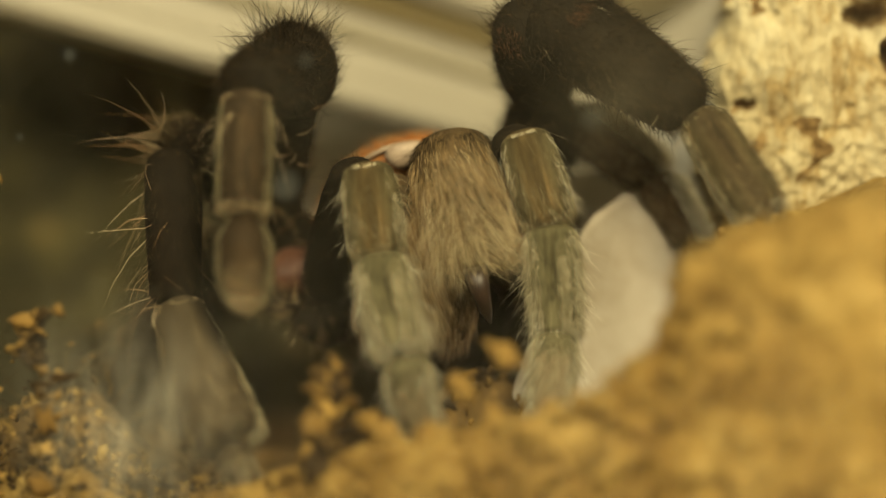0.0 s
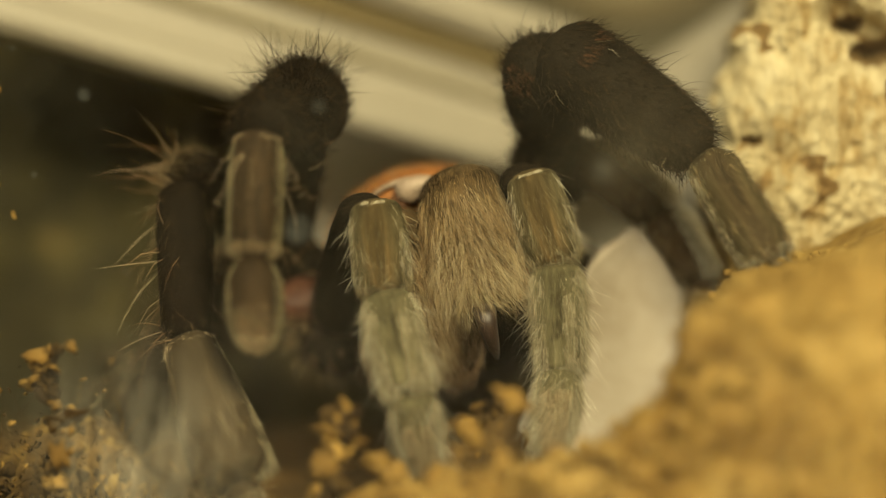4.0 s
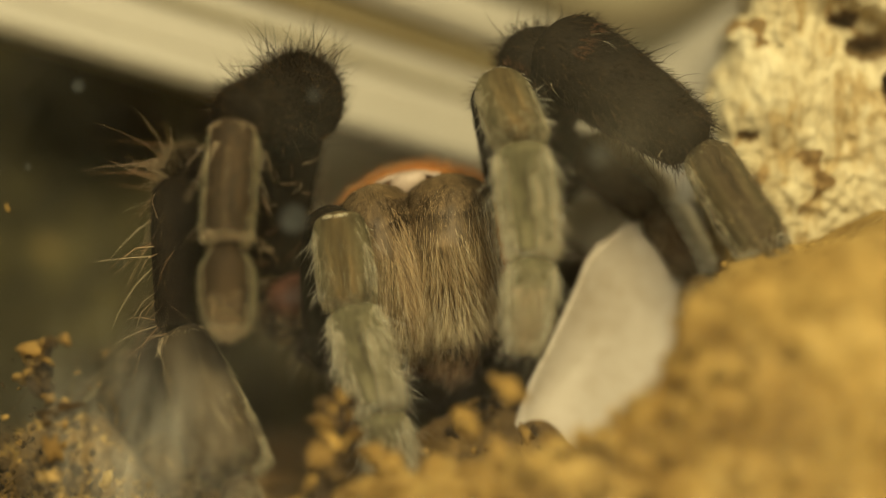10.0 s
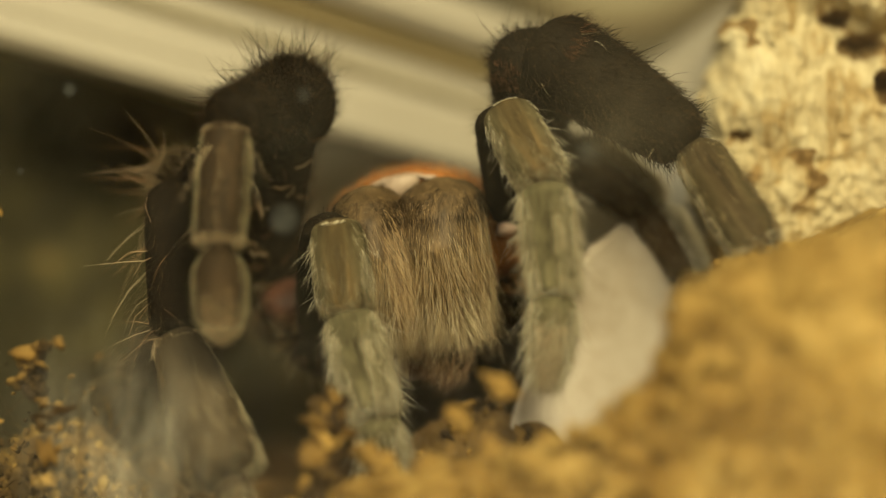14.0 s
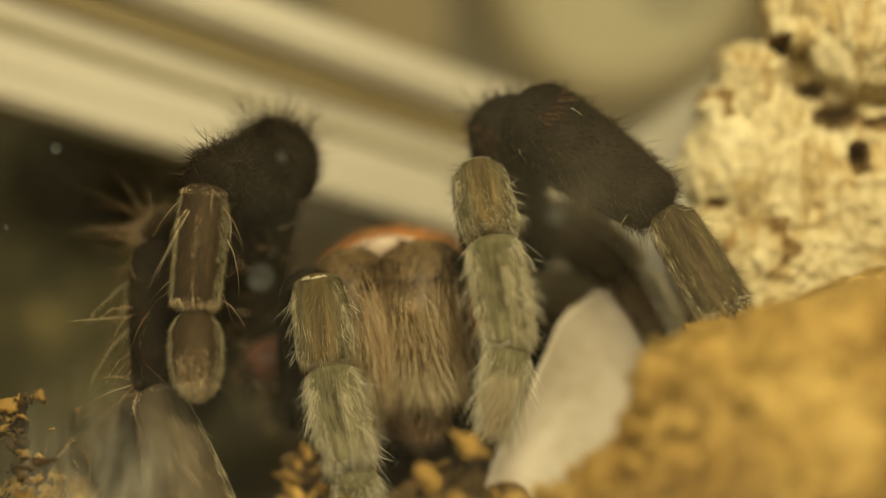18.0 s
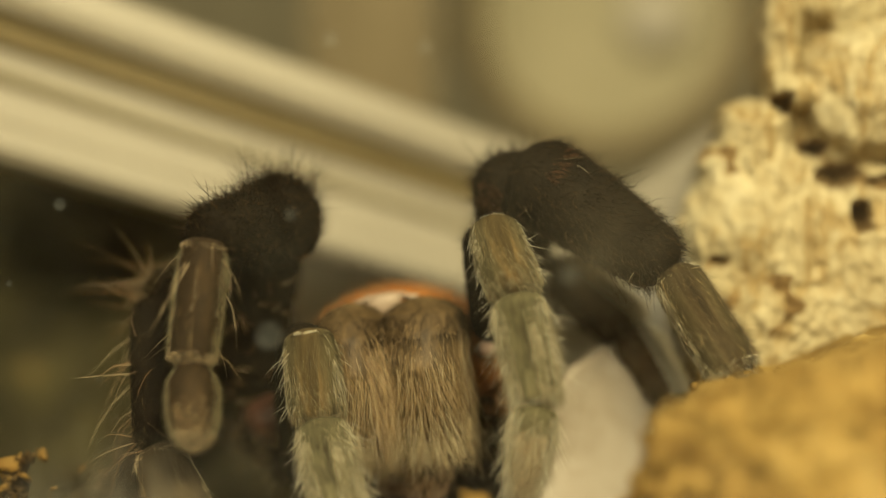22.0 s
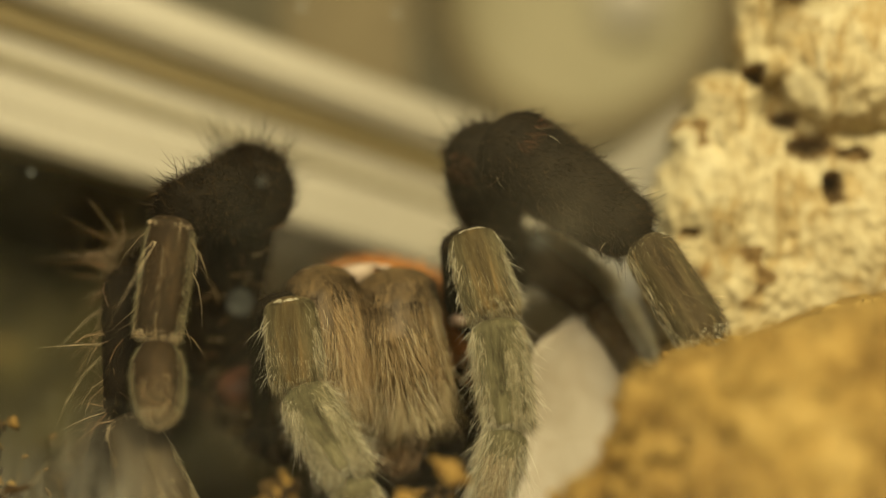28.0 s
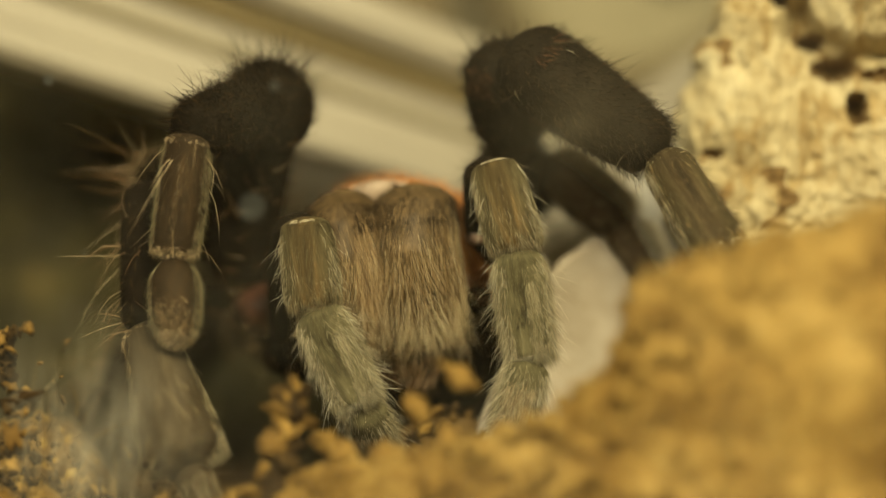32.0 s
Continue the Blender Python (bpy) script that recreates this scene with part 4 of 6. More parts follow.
def front_left_leg(rows, base):
    p = [Vector(rows[0][1 + 3 * i: 4 + 3 * i]) for i in range(4)]
    top = p[0]
    fem, pf = limb_part("leg_femur", base, top + Vector((-0.3, 1.9, -0.6)), (2.2, 2.6, 3.1), SKIN_BLACK, seed=5)
    coat(fem, pf, HAIR_BLACK, 1000, (0.6, 1.6), lean=0.5, width=0.035)
    coat(fem, pf, HAIR_RED, 60, (1.5, 3.5), lean=0.3, width=0.04, name="bristles")
    kn, pk = limb_part("leg_patella", top + Vector((0.5, 2.2, -4.2)), top + Vector((0.1, -0.2, 3.6)), (2.6, 3.7, 3.4), SKIN_BLACK, seed=6, blunt=1.15)
    coat(kn, pk, HAIR_BLACK, 1700, (0.5, 1.3), lean=0.45, width=0.035, spread=0.3)
    coat(kn, pk, HAIR_BLACK, 190, (1.4, 3.2), lean=0.45, width=0.026, name="bristles", curve=0.1)
    coat(kn, pk, HAIR_BLACK, 90, (2.4, 5.0), lean=0.6, width=0.032, name="crest", curve=0.0, z0=0.7, spread=0.35)
    tib, pt = limb_part("leg_tibia", top, p[1], (3.0, 3.0, 2.45), SKIN_BLACK, seed=7, overlap=0.3)
    coat(tib, pt, HAIR_BLACK, 2200, (0.5, 1.4), lean=0.5, width=0.035, spread=0.3)
    coat(tib, pt, HAIR_BLACK, 90, (1.8, 3.4), lean=0.25, width=0.04, name="bristles")
    met, pm = limb_part("leg_metatarsus", p[1], p[2], (1.8, 2.0, 1.85), LEG_DARK, seed=8, overlap=0.3, blunt=0.35)
    coat(met, pm, HAIR_TAN, 420, (0.25, 0.5), lean=0.5, width=0.014, z0=0.02, z1=0.08, name="top_fringe", label="tan fringe at the joint")
    coat(met, pm, HAIR_BLACK, 450, (0.4, 1.0), lean=0.9, spread=0.12, width=0.013)
    coat(met, pm, HAIR_JAW, 1500, (0.3, 0.8), lean=0.95, spread=0.1, width=0.012, name="fine_hairs")
    edge_fuzz(met, pm, HAIR_BROWN, 900, (0.3, 0.7), "", 0.7, 0.1, 1.0, 38)
    # Lighter flank fur puts the glow of the leg's edges into hair colour.
    edge_fuzz(met, pm, HAIR_OLIVE, 650, (0.3, 0.75), "olive fur along the flank, coloured for a translucent glow", 0.5, 0.1, 1.0, 34)
    coat(met, pm, HAIR_BROWN, 60, (0.3, 0.6), lean=0.7, width=0.022, arc=(-96, -86), z0=0.25, z1=0.9, name="line", label="fine pale line of hairs")
    coat(met, pm, HAIR_TAN, 14, (2.5, 5.0), lean=0.3, width=0.03, curve=0.5, name="bristles", label="long curved bristles")
    coat(met, pm, HAIR_TAN, 520, (0.3, 0.7), lean=0.6, width=0.014, z0=0.9, z1=0.98, name="joint_fringe", label="tan fringe at the joint")
    tar, ps = limb_part("leg_tarsus", p[2], p[3], (1.75, 2.05, 1.35), LEG_DARK, seed=9, blunt=1.5)
    coat(tar, ps, HAIR_BLACK, 300, (0.4, 0.9), lean=0.9, spread=0.12, width=0.013)
    coat(tar, ps, HAIR_JAW, 1000, (0.3, 0.7), lean=0.95, spread=0.1, width=0.012, name="fine_hairs")
    edge_fuzz(tar, ps, HAIR_BROWN, 800, (0.3, 0.7), "", 0.6, 0.05, 1.0, 38)
    edge_fuzz(tar, ps, HAIR_OLIVE, 600, (0.3, 0.75), "olive fur along the flank, coloured for a translucent glow", 0.45, 0.06, 1.0, 34)
    coat(tar, ps, HAIR_TAN, 900, (0.35, 0.75), lean=0.5, width=0.014, z0=0.85, name="tip_fur", label="tan fur round the tip")
    coat(tar, ps, HAIR_RUST, 420, (0.3, 0.7), lean=0.8, width=0.012, spread=0.25, z0=0.5, z1=0.92, arc=(-135, -45), name="sole_patch", label="tan sole patch")
    return [tib, met, tar]


def still_leg(points, radii, skins, coats):
    """A leg that keeps its pose: one part a segment."""
    names = ("leg_femur", "leg_patella", "leg_tibia", "leg_metatarsus", "leg_tarsus")
    out = []
    for i, (p, q) in enumerate(zip(points, points[1:])):
        ob, prof = limb_part(names[i], p, q, radii[i][:3], skins[i], seed=20 + i, overlap=0.4, blunt=(radii[i] + (0.8,))[3])
        for mat, count, length, how in coats[i]:
            coat(ob, prof, mat, count, length, **how)
        out.append((ob, prof))
    return out


def build_still_legs():
    dark = [(HAIR_BLACK, 1500, (0.5, 1.4), dict(lean=0.5, width=0.035, spread=0.3)), (HAIR_BLACK, 80, (1.8, 3.4), dict(lean=0.3, width=0.03, name="bristles")), (HAIR_BLACK, 44, (2.4, 4.4), dict(lean=0.45, width=0.029, spread=0.3, curve=0.05, name="crest"))]
    dim = [(HAIR_JAW, 2600, (0.5, 1.2), dict(lean=0.93, spread=0.10, width=0.012)), (HAIR_OLIVE, 260, (0.6, 1.6), dict(lean=0.9, spread=0.14, width=0.012, name="olive_hairs"))]
    pale = [(HAIR_PALE, 1500, (0.5, 1.2), dict(lean=0.93, spread=0.1, width=0.012, name="pale_hairs")), (HAIR_TAN, 16, (2.0, 3.5), dict(lean=0.5, width=0.02, name="bristles"))]
    stump = [(HAIR_BROWN, 1600, (0.5, 1.2), dict(lean=0.7, width=0.024, spread=0.2)), (HAIR_TAN, 500, (0.5, 1.4), dict(lean=0.6, width=0.024, spread=0.2, name="tan_hairs"))]
    # White fur puts the light along the leg's upper edge into hair colour.
    furred = stump[:1] + [(HAIR_WHITE, 3000, (0.6, 1.4), dict(lean=0.5, width=0.019, spread=0.18, arc=(-75, 36), name="pale_edge", label="white fur standing in for light on the upper edge"))]
    rusty = [(HAIR_BLACK, 900, (0.4, 1.0), dict(lean=0.75, width=0.02)), (HAIR_JAW, 300, (0.6, 1.4), dict(lean=0.65, width=0.010, name="brown_hairs")), (HAIR_RED, 24, (2.8, 6.8), dict(lean=0.2, width=0.027, curve=0.5, spread=0.32, arc=(125, 230), name="bristles", label="long rusty bristles")), (HAIR_RED, 10, (2.2, 4.5), dict(lean=0.35, width=0.02, curve=0.4, name="inner_bristles"))]
    brown = [(HAIR_JAW, 2200, (0.4, 1.0), dict(lean=0.9, spread=0.15, width=0.015)), (HAIR_OLIVE, 420, (0.4, 0.9), dict(lean=0.94, spread=0.10, width=0.010, arc=(-200, -50), name="olive_down")), (HAIR_WHITE, 160, (0.4, 0.8), dict(lean=0.5, width=0.022, z0=0.9, z1=0.98, name="joint_fringe")), (HAIR_PALE, 900, (0.4, 0.9), dict(lean=0.8, spread=0.12, width=0.014, arc=(168, 215), name="pale_edge")),
             (HAIR_PALE, 260, (0.25, 0.55), dict(lean=0.4, width=0.022, z0=0.03, z1=0.1, name="top_fringe")), (HAIR_BROWN, 500, (0.5, 1.1), dict(lean=0.55, width=0.02, arc=(-40, 40), name="edge_fuzz")), (HAIR_TAN, 14, (1.4, 2.8), dict(lean=0.4, width=0.022, name="bristles"))]
    furry = rusty + [(HAIR_BROWN, 900, (0.7, 1.9), dict(lean=0.45, width=0.013, spread=0.25, arc=(80, 300), name="brown_fur", label="soft brown fur round the knee"))]
    # front leg by the bark
    r1 = still_leg([(0.5, 17, 38), (0.3, 9.5, 43.0), (0.2, 3.4, 50.9), (12.9, 0.8, 41.9), (18.0, -3.0, 33.2), (19.7, -4.0, 29.5)],
                   [(2.8, 3.2, 2.6), (2.2, 3.6, 3.5), (3.6, 3.5, 2.35), (2.05, 2.3, 2.3), (2.0, 2.0, 1.2)],
                   [SKIN_BLACK, SKIN_BLACK, SKIN_BLACK, SHIN_DUSTY, SHIN_DUSTY],
                   [dark, dark + [(HAIR_MAROON, 170, (0.3, 0.8), dict(lean=0.7, spread=0.3, width=0.022, arc=(108, 150), z0=0.62, z1=0.86, name="joint_patch", label="small rusty joint patch"))], dark + [(HAIR_BLACK, 1400, (0.5, 1.2), dict(lean=0.6, width=0.03, name="down")), (HAIR_BLACK, 900, (0.4, 1.0), dict(lean=0.6, width=0.022, z0=0.3, name="fine_down")), (HAIR_MAROON, 170, (0.3, 0.8), dict(lean=0.7, spread=0.3, width=0.022, arc=(-100, -40), z0=0.2, z1=0.27, name="joint_patch", label="small rusty joint patch")), (HAIR_PALE, 14, (1.6, 3.2), dict(lean=0.45, width=0.024, name="pale_bristles"))], brown, brown])
    # second leg beyond it
    still_leg([(-2.0, 19, 36.0), (3.0, 12.6, 42.3), (9.8, 11.2, 36.9), (13.0, 9.8, 31.2), (14.0, 9.4, 28.4)],
              [(2.6, 2.6, 2.4), (2.4, 2.4, 2.1), (2.0, 1.8, 1.5), (1.5, 1.4, 1.0)], [SKIN_BLACK, LEG_BROWN, LEG_BROWN, LEG_BROWN], [dark, furred, furred, stump])
    # second leg on the other side, foot against the glass
    l2 = still_leg([(-19, 15, 28), (-28.2, 7.5, 40.0), (-30.0, 4.0, 39.5), (-28.8, -2.2, 27.2), (-23.9, -8.0, 16.4), (-21.0, -9.4, 11.6)],
                   [(2.8, 3.0, 2.6), (2.5, 2.8, 2.4), (2.3, 2.3, 2.0), (1.9, 3.0, 3.5, 0.35), (1.6, 1.3, 0.9)],
                   [SKIN_BLACK, SKIN_BLACK, SKIN_BLACK, SKIN_GREY, SKIN_GREY], [dark, furry, rusty, dim + [(HAIR_PALE, 2600, (0.5, 1.1), dict(lean=0.93, spread=0.09, width=0.011, arc=(-30, 16), name="pale_edge", label="pale fur along the inner edge"))], dim + pale])
    coat(*l2[3], HAIR_TAN, 260, (0.3, 0.6), lean=0.5, width=0.024, z0=0.03, z1=0.08, name="top_fringe", label="tan fringe at the joint")
    # third and fourth legs, behind
    still_leg([(-19, 19, 26), (-27, 21, 31.0), (-30.5, 20, 30), (-35, 13, 22), (-37, 7, 13)], [(2.7, 3.0, 2.5), (2.4, 2.5, 2.2), (2.2, 2.3, 1.9), (1.9, 1.9, 1.4)], [SKIN_BLACK] * 4, [dark, furry, furry, rusty])
    still_leg([(-17, 23, 25), (-26, 32, 29), (-30, 35, 28), (-38, 42, 20), (-42, 46, 13)], [(2.7, 3.0, 2.5), (2.4, 2.5, 2.2), (2.2, 2.3, 1.9), (1.9, 1.9, 1.4)], [SKIN_BLACK] * 4, [dark, dark, dark, dark])
    still_leg([(-3, 23, 27), (1, 36, 31), (3, 39, 30), (6, 48, 20)], [(2.7, 3.0, 2.5), (2.4, 2.5, 2.2), (2.2, 2.3, 1.9)], [SKIN_BLACK] * 3, [dark, dark, dark])


build_still_legs()

# ---- things on the ground and on the glass ----
def water_dish():
    """A piece of a shallow white plastic dish, standing half buried, its outline fitted to the camera's view."""
    t = thing("dish_piece", (5.4, 7.9, 15), "dull white plastic dish piece half buried in soil, outline fitted to the camera's view", "dish shard")
    corners = [(2.8, 10.0), (4.7, 7.4), (7.0, 4.2), (6.8, 0.0), (5.6, -5.0), (2.4, -9.2), (-2.0, -10.6), (-4.6, -10.3), (-8.3, -9.0), (-7.2, -5.0), (-3.6, 1.7), (-0.9, 7.4)]
    outline = []
    for (ax, az), (bx, bz) in zip(corners, corners[1:] + corners[:1]):
        for s in (0.15, 0.5, 0.85):
            x, z = ax + (bx - ax) * s, az + (bz - az) * s
            k = 1 + 0.05 * noise.noise((x * 0.5, z * 0.5, 2.0))
            outline.append((x * k, z * k))
    st = [(0.02, 1.5), (0.35, 1.3), (0.65, 0.8), (0.85, 0.3), (0.97, 0.0), (1.0, 0.25), (1.0, 0.7), (0.94, 1.1), (0.65, 1.9), (0.02, 2.6)]
    verts = [(x * k, d + 0.25 * noise.noise((x * k * 0.3, z * k * 0.3, 5.0)), z * k) for k, d in st for x, z in outline]
    m = Euler((radians(-10), 0, radians(10))).to_matrix()
    verts = [tuple(m @ Vector(v) + Vector((0.0, 0.0, 11.0))) for v in verts]
    part("shard", verts, rings(len(st), len(outline)), DISH, t)


water_dish()

def crumb(at, size, seed, label, stretch=(1, 1, 1), turn=0.0):
    v, f = crumb_mesh(1.0, seed, 1.5, 3)
    m = Euler((0, turn, 0)).to_matrix()
    v = [tuple(m @ Vector((p[0] * size * stretch[0], p[1] * size * stretch[1], p[2] * size * stretch[2]))) for p in v]
    return tagged(part("soil_crumb", v, f, CRUMB, at=at), label, "soil crumb", "crumbs in the burrow")


for i, (at, size, st, turn) in enumerate([
        ((-5.0, -14.6, 21.3), 0.75, (1, 1, 1.1), 0), ((-1.8, -14.9, 23.6), 0.6, (1.8, 1, 0.9), 0.6), ((-15.0, -12.2, 22.4), 0.5, (0.8, 1, 1.5), 0.2), ((-15.7, -12.0, 20.0), 0.65, (0.8, 1, 1.5), 0.1), ((-16.2, -11.8, 17.6), 0.85, (1, 1, 1.2), 0),
        ((-12.3, -12.7, 18.7), 0.7, (1, 1, 1), 0), ((-11.1, -13.0, 17.4), 0.8, (1, 1, 1), 0), ((-2.6, -15.2, 19.3), 0.75, (1, 1, 1), 0), ((1.3, -16.0, 19.8), 0.6, (1, 1, 1), 0), ((-7.7, -13.9, 17.9), 0.7, (1.2, 1, 1), 0)]):
    crumb(at, size, i, "golden soil crumb at the burrow mouth", st, turn)

spots = []
for _ in range(110):
    x = random.gauss(-39.5, 4)
    spots.append((x, glass_y(x) + random.uniform(0.5, 5), min(30, 13 + abs(random.gauss(0, 6.0))), abs(random.gauss(0.06, 0.10)) + 0.07))
for _ in range(110):
    z = random.uniform(11, 27)
    x = -38.2 + 1.2 * math.sin(z * 0.7) + random.gauss(0, 0.5)
    spots.append((x, glass_y(x) + random.uniform(0.3, 1.5), z, abs(random.gauss(0.15, 0.25)) + 0.15))
for _ in range(80):
    z = random.uniform(14, 22.5)
    spots.append((-16.3 + 0.16 * (z - 14) + random.gauss(0, 0.45), -12.0 + random.gauss(0, 0.4), z, abs(random.gauss(0.4, 0.25)) + 0.2))
for _ in range(45):
    x, y = random.gauss(-5, 4.5), random.uniform(1, 9)
    spots.append((x, y, ground_height(x, y) + random.uniform(0, 0.6), abs(random.gauss(0.2, 0.25)) + 0.15))
for _ in range(260):
    x, y = random.uniform(-15, 3), random.uniform(-12, 2)
    spots.append((x, y, ground_height(x, y) + random.uniform(-0.1, 0.5), abs(random.gauss(0.15, 0.25)) + 0.12))
for _ in range(420):
    x = random.uniform(-47, -24)
    z = 9.5 + abs(random.gauss(0, 4.5)) * (1 if x < -33 else 0.55)
    spots.append((x, glass_y(x) + random.uniform(0.4, 4.5), z, abs(random.gauss(0.1, 0.2)) + 0.1))
scatter_crumbs("soil_debris", spots, DEBRIS, "golden soil debris and fibres against the glass", True)


def fibres():
    n = 150
    xs = np.random.normal(-37.5, 4.5, n)
    roots = np.stack([xs, glass_y(xs) + np.random.uniform(0.6, 4.5, n), np.random.uniform(10, 21, n)], 1)
    ways = np.stack([np.random.normal(0, 0.8, n), np.random.normal(0, 0.15, n), np.random.uniform(0.2, 1, n)], 1)
    v, f = hair_mesh(roots, ways, np.random.uniform(1.5, 5, n), np.random.normal(size=(n, 3)) * [0.7, 0.2, 0.5], np.random.uniform(0.015, 0.055, n))
    return tagged(part("plant_fibres", v, f, DEBRIS), "thin brown plant fibres in the soil by the glass", "plant fibres", kind="stuff")


fibres()


def silk_threads():
    """Fine silk strands stuck to the inside of the glass."""
    n = 26
    xs, slant, bend = np.random.normal(-31.3, 4.5, n), np.random.normal(0, 0.35, n), np.random.normal(0, 0.25, n)
    roots = np.stack([xs, glass_y(xs) + 0.3, np.random.uniform(10, 22, n)], 1)
    ways = np.stack([slant, -0.26 * slant, np.random.uniform(0.4, 1, n)], 1)
    droop = np.stack([bend, -0.26 * bend, np.zeros(n)], 1)
    v, f = hair_mesh(roots, ways, np.random.uniform(2, 6, n), droop, np.random.uniform(0.010, 0.022, n))
    return tagged(part("silk_threads", v, f, HAIR_TAN), "fine pale silk threads stuck on the glass", "silk threads", kind="stuff")


silk_threads()


def smear_patch(cx, cz, rx, rz, name, mat, label):
    n, verts, faces = 40, [(0, 0, 0)], []
    for k in range(n):
        a = 2 * math.pi * k / n
        r = 1 + 0.22 * noise.noise((math.cos(a) * 1.3 + cx, math.sin(a) * 1.3, cz))
        verts.append((rx * r * math.cos(a), 0, rz * r * math.sin(a)))
    for k in range(n):
        faces.append((0, 1 + (k + 1) % n, 1 + k))
    ob = tagged(part(name, verts, faces, mat, at=(cx, glass_y(cx) + 0.14, cz), smooth=False), label, "smear")
    ob.rotation_euler.z = math.atan(-0.26)
    ob.visible_shadow = False
    return ob


smear_patch(-31.2, 18.6, 12, 12, "silk_smear", SMEAR, "grey silk and dirt smear on the glass")
smear_patch(7, 42.6, 10.4, 6.6, "dust_smear", film_material("dust_smear", (0.56, 0.49, 0.35), 0.045, 200, 0.2, 0.7, (12, 8)), "faint dusty smear on the glass")
SPECK_FILM = film_material("speck_film", (0.40, 0.43, 0.42), 0.05, 900, 0.2, 0.7)
for cx, cz, r in ((-16.4, 45.6, 0.42), (-35.3, 46.7, 0.5), (-39.6, 40.5, 0.25), (-13.3, 58.8, 0.6), (-6.0, 57.9, 0.5), (-18.1, 36.4, 1.1), (4.7, 40.9, 0.7), (-31.9, 33.0, 0.2), (-41.3, 50.4, 0.2)):
    v, f = crumb_mesh(1.0, cx, 0.2, 2)
    tagged(part("dust_speck", [(p[0] * r, p[1] * 0.05, p[2] * r) for p in v], f, SPECK_FILM, at=(cx, glass_y(cx) + 0.18, cz)), "pale dust speck stuck on the glass", "dust speck", "specks on the glass")

for x, z, size, turn in ((-42.6, 47.0, 0.30, 0.5), (-41.4, 37.3, 0.24, -0.3), (-43.0, 45.2, 0.22, 0.2), (-42.7, 39.6, 0.16, 1.0)):
    v, f = crumb_mesh(1.0, x, 0.6, 2)
    m = Euler((0, turn, 0)).to_matrix()
    tagged(part("soil_fleck", [tuple(m @ Vector((q[0] * size * 0.6, q[1] * size * 0.5, q[2] * size * 1.5))) for q in v], f, CRUMB, at=(x, glass_y(x) + 0.5 * size, z)), "golden soil fleck stuck on the glass", "soil fleck", "flecks on the glass")

# ---- beyond the enclosure ----
verts, faces = box(-3, 3, -2, 2, -60, 60, 0.5)
tagged(part("wooden_post", [(v[0] * 2.6, v[1], v[2]) for v in verts], faces, WOOD, at=(-19, 80, 70), smooth=False), "dark brown wooden post behind the enclosure", "post")


def ring_thing():
    t = thing("vent_ring", (9.5, 95, 77.5), "round tan vent lid with darker rim", "vent lid")
    n, verts = 64, []
    for j in range(n):
        a = 2 * math.pi * j / n
        for k in range(10):
            b = 2 * math.pi * k / 10
            rr = 17.5 + 2.0 * math.cos(b)
            verts.append((rr * math.cos(a), 1.5 * math.sin(b), rr * math.sin(a)))
    faces = [(i * 10 + j, i * 10 + (j + 1) % 10, ((i + 1) % n) * 10 + (j + 1) % 10, ((i + 1) % n) * 10 + j) for i in range(n) for j in range(10)]
    part("rim", verts, faces, WOOD, t, "darker brown rim")
    n, verts = 48, [(0, 0, 0)]
    verts += [(17.0 * math.cos(2 * math.pi * j / n), 0.8, 17.0 * math.sin(2 * math.pi * j / n)) for j in range(n)]
    part("lid", verts, [(0, 1 + (j + 1) % n, 1 + j) for j in range(n)], WALL_TAN, t)
    v, f = crumb_mesh(1.0, 4, 0.02, 3)
    part("knob", [(p[0] * 4.5, p[1] * 1.5, p[2] * 4.5) for p in v], f, RIM, t, "pale round knob", at=(6.5, -1.5, -1.0))


ring_thing()
room = [
    ("floor", (-1900, 1900, -1900, 1900, -760, -740), TABLE, "brown wooden floor"),
    ("ceiling", (-1900, 1900, -1900, 1900, 1700, 1720), CEILING, "white painted ceiling"),
    ("wall_north", (-1900, 1900, 620, 640, -740, 1700), WALL_TAN, "tan painted room wall"),
    ("wall_south", (-1900, 1900, -1920, -1900, -740, 1700), WALL_TAN, "tan painted room wall"),
    ("wall_east", (1900, 1920, -1900, 1900, -740, 1700), WALL_TAN, "tan painted room wall"),
    ("wall_west", (-1920, -1900, -1900, 1900, -740, 1700), WALL_TAN, "tan painted room wall"),
]
for name, dims, mat, label in room:
    verts, faces = box(*dims)
    tagged(part(name, verts, faces, mat, smooth=False), label, "room", kind="structure")
table = thing("table", (0, 0, -740), "brown wooden table under the terrarium", "table")
verts, faces = box(-600, 600, -420, 380, 710, 738, 3)
part("tabletop", verts, faces, TABLE, table, smooth=False)
for x in (-560, 560):
    for y in (-380, 340):
        verts, faces = box(x - 25, x + 25, y - 25, y + 25, 0, 710, 3)
        part("leg", verts, faces, TABLE, table, smooth=False)
verts, faces = box(-131, 131, -58, 101, -2, 0.02, 0.2)
tagged(part("enclosure_floor", verts, faces, WALL_PALE, smooth=False), "pale plastic base of the terrarium", "floor", kind="structure")

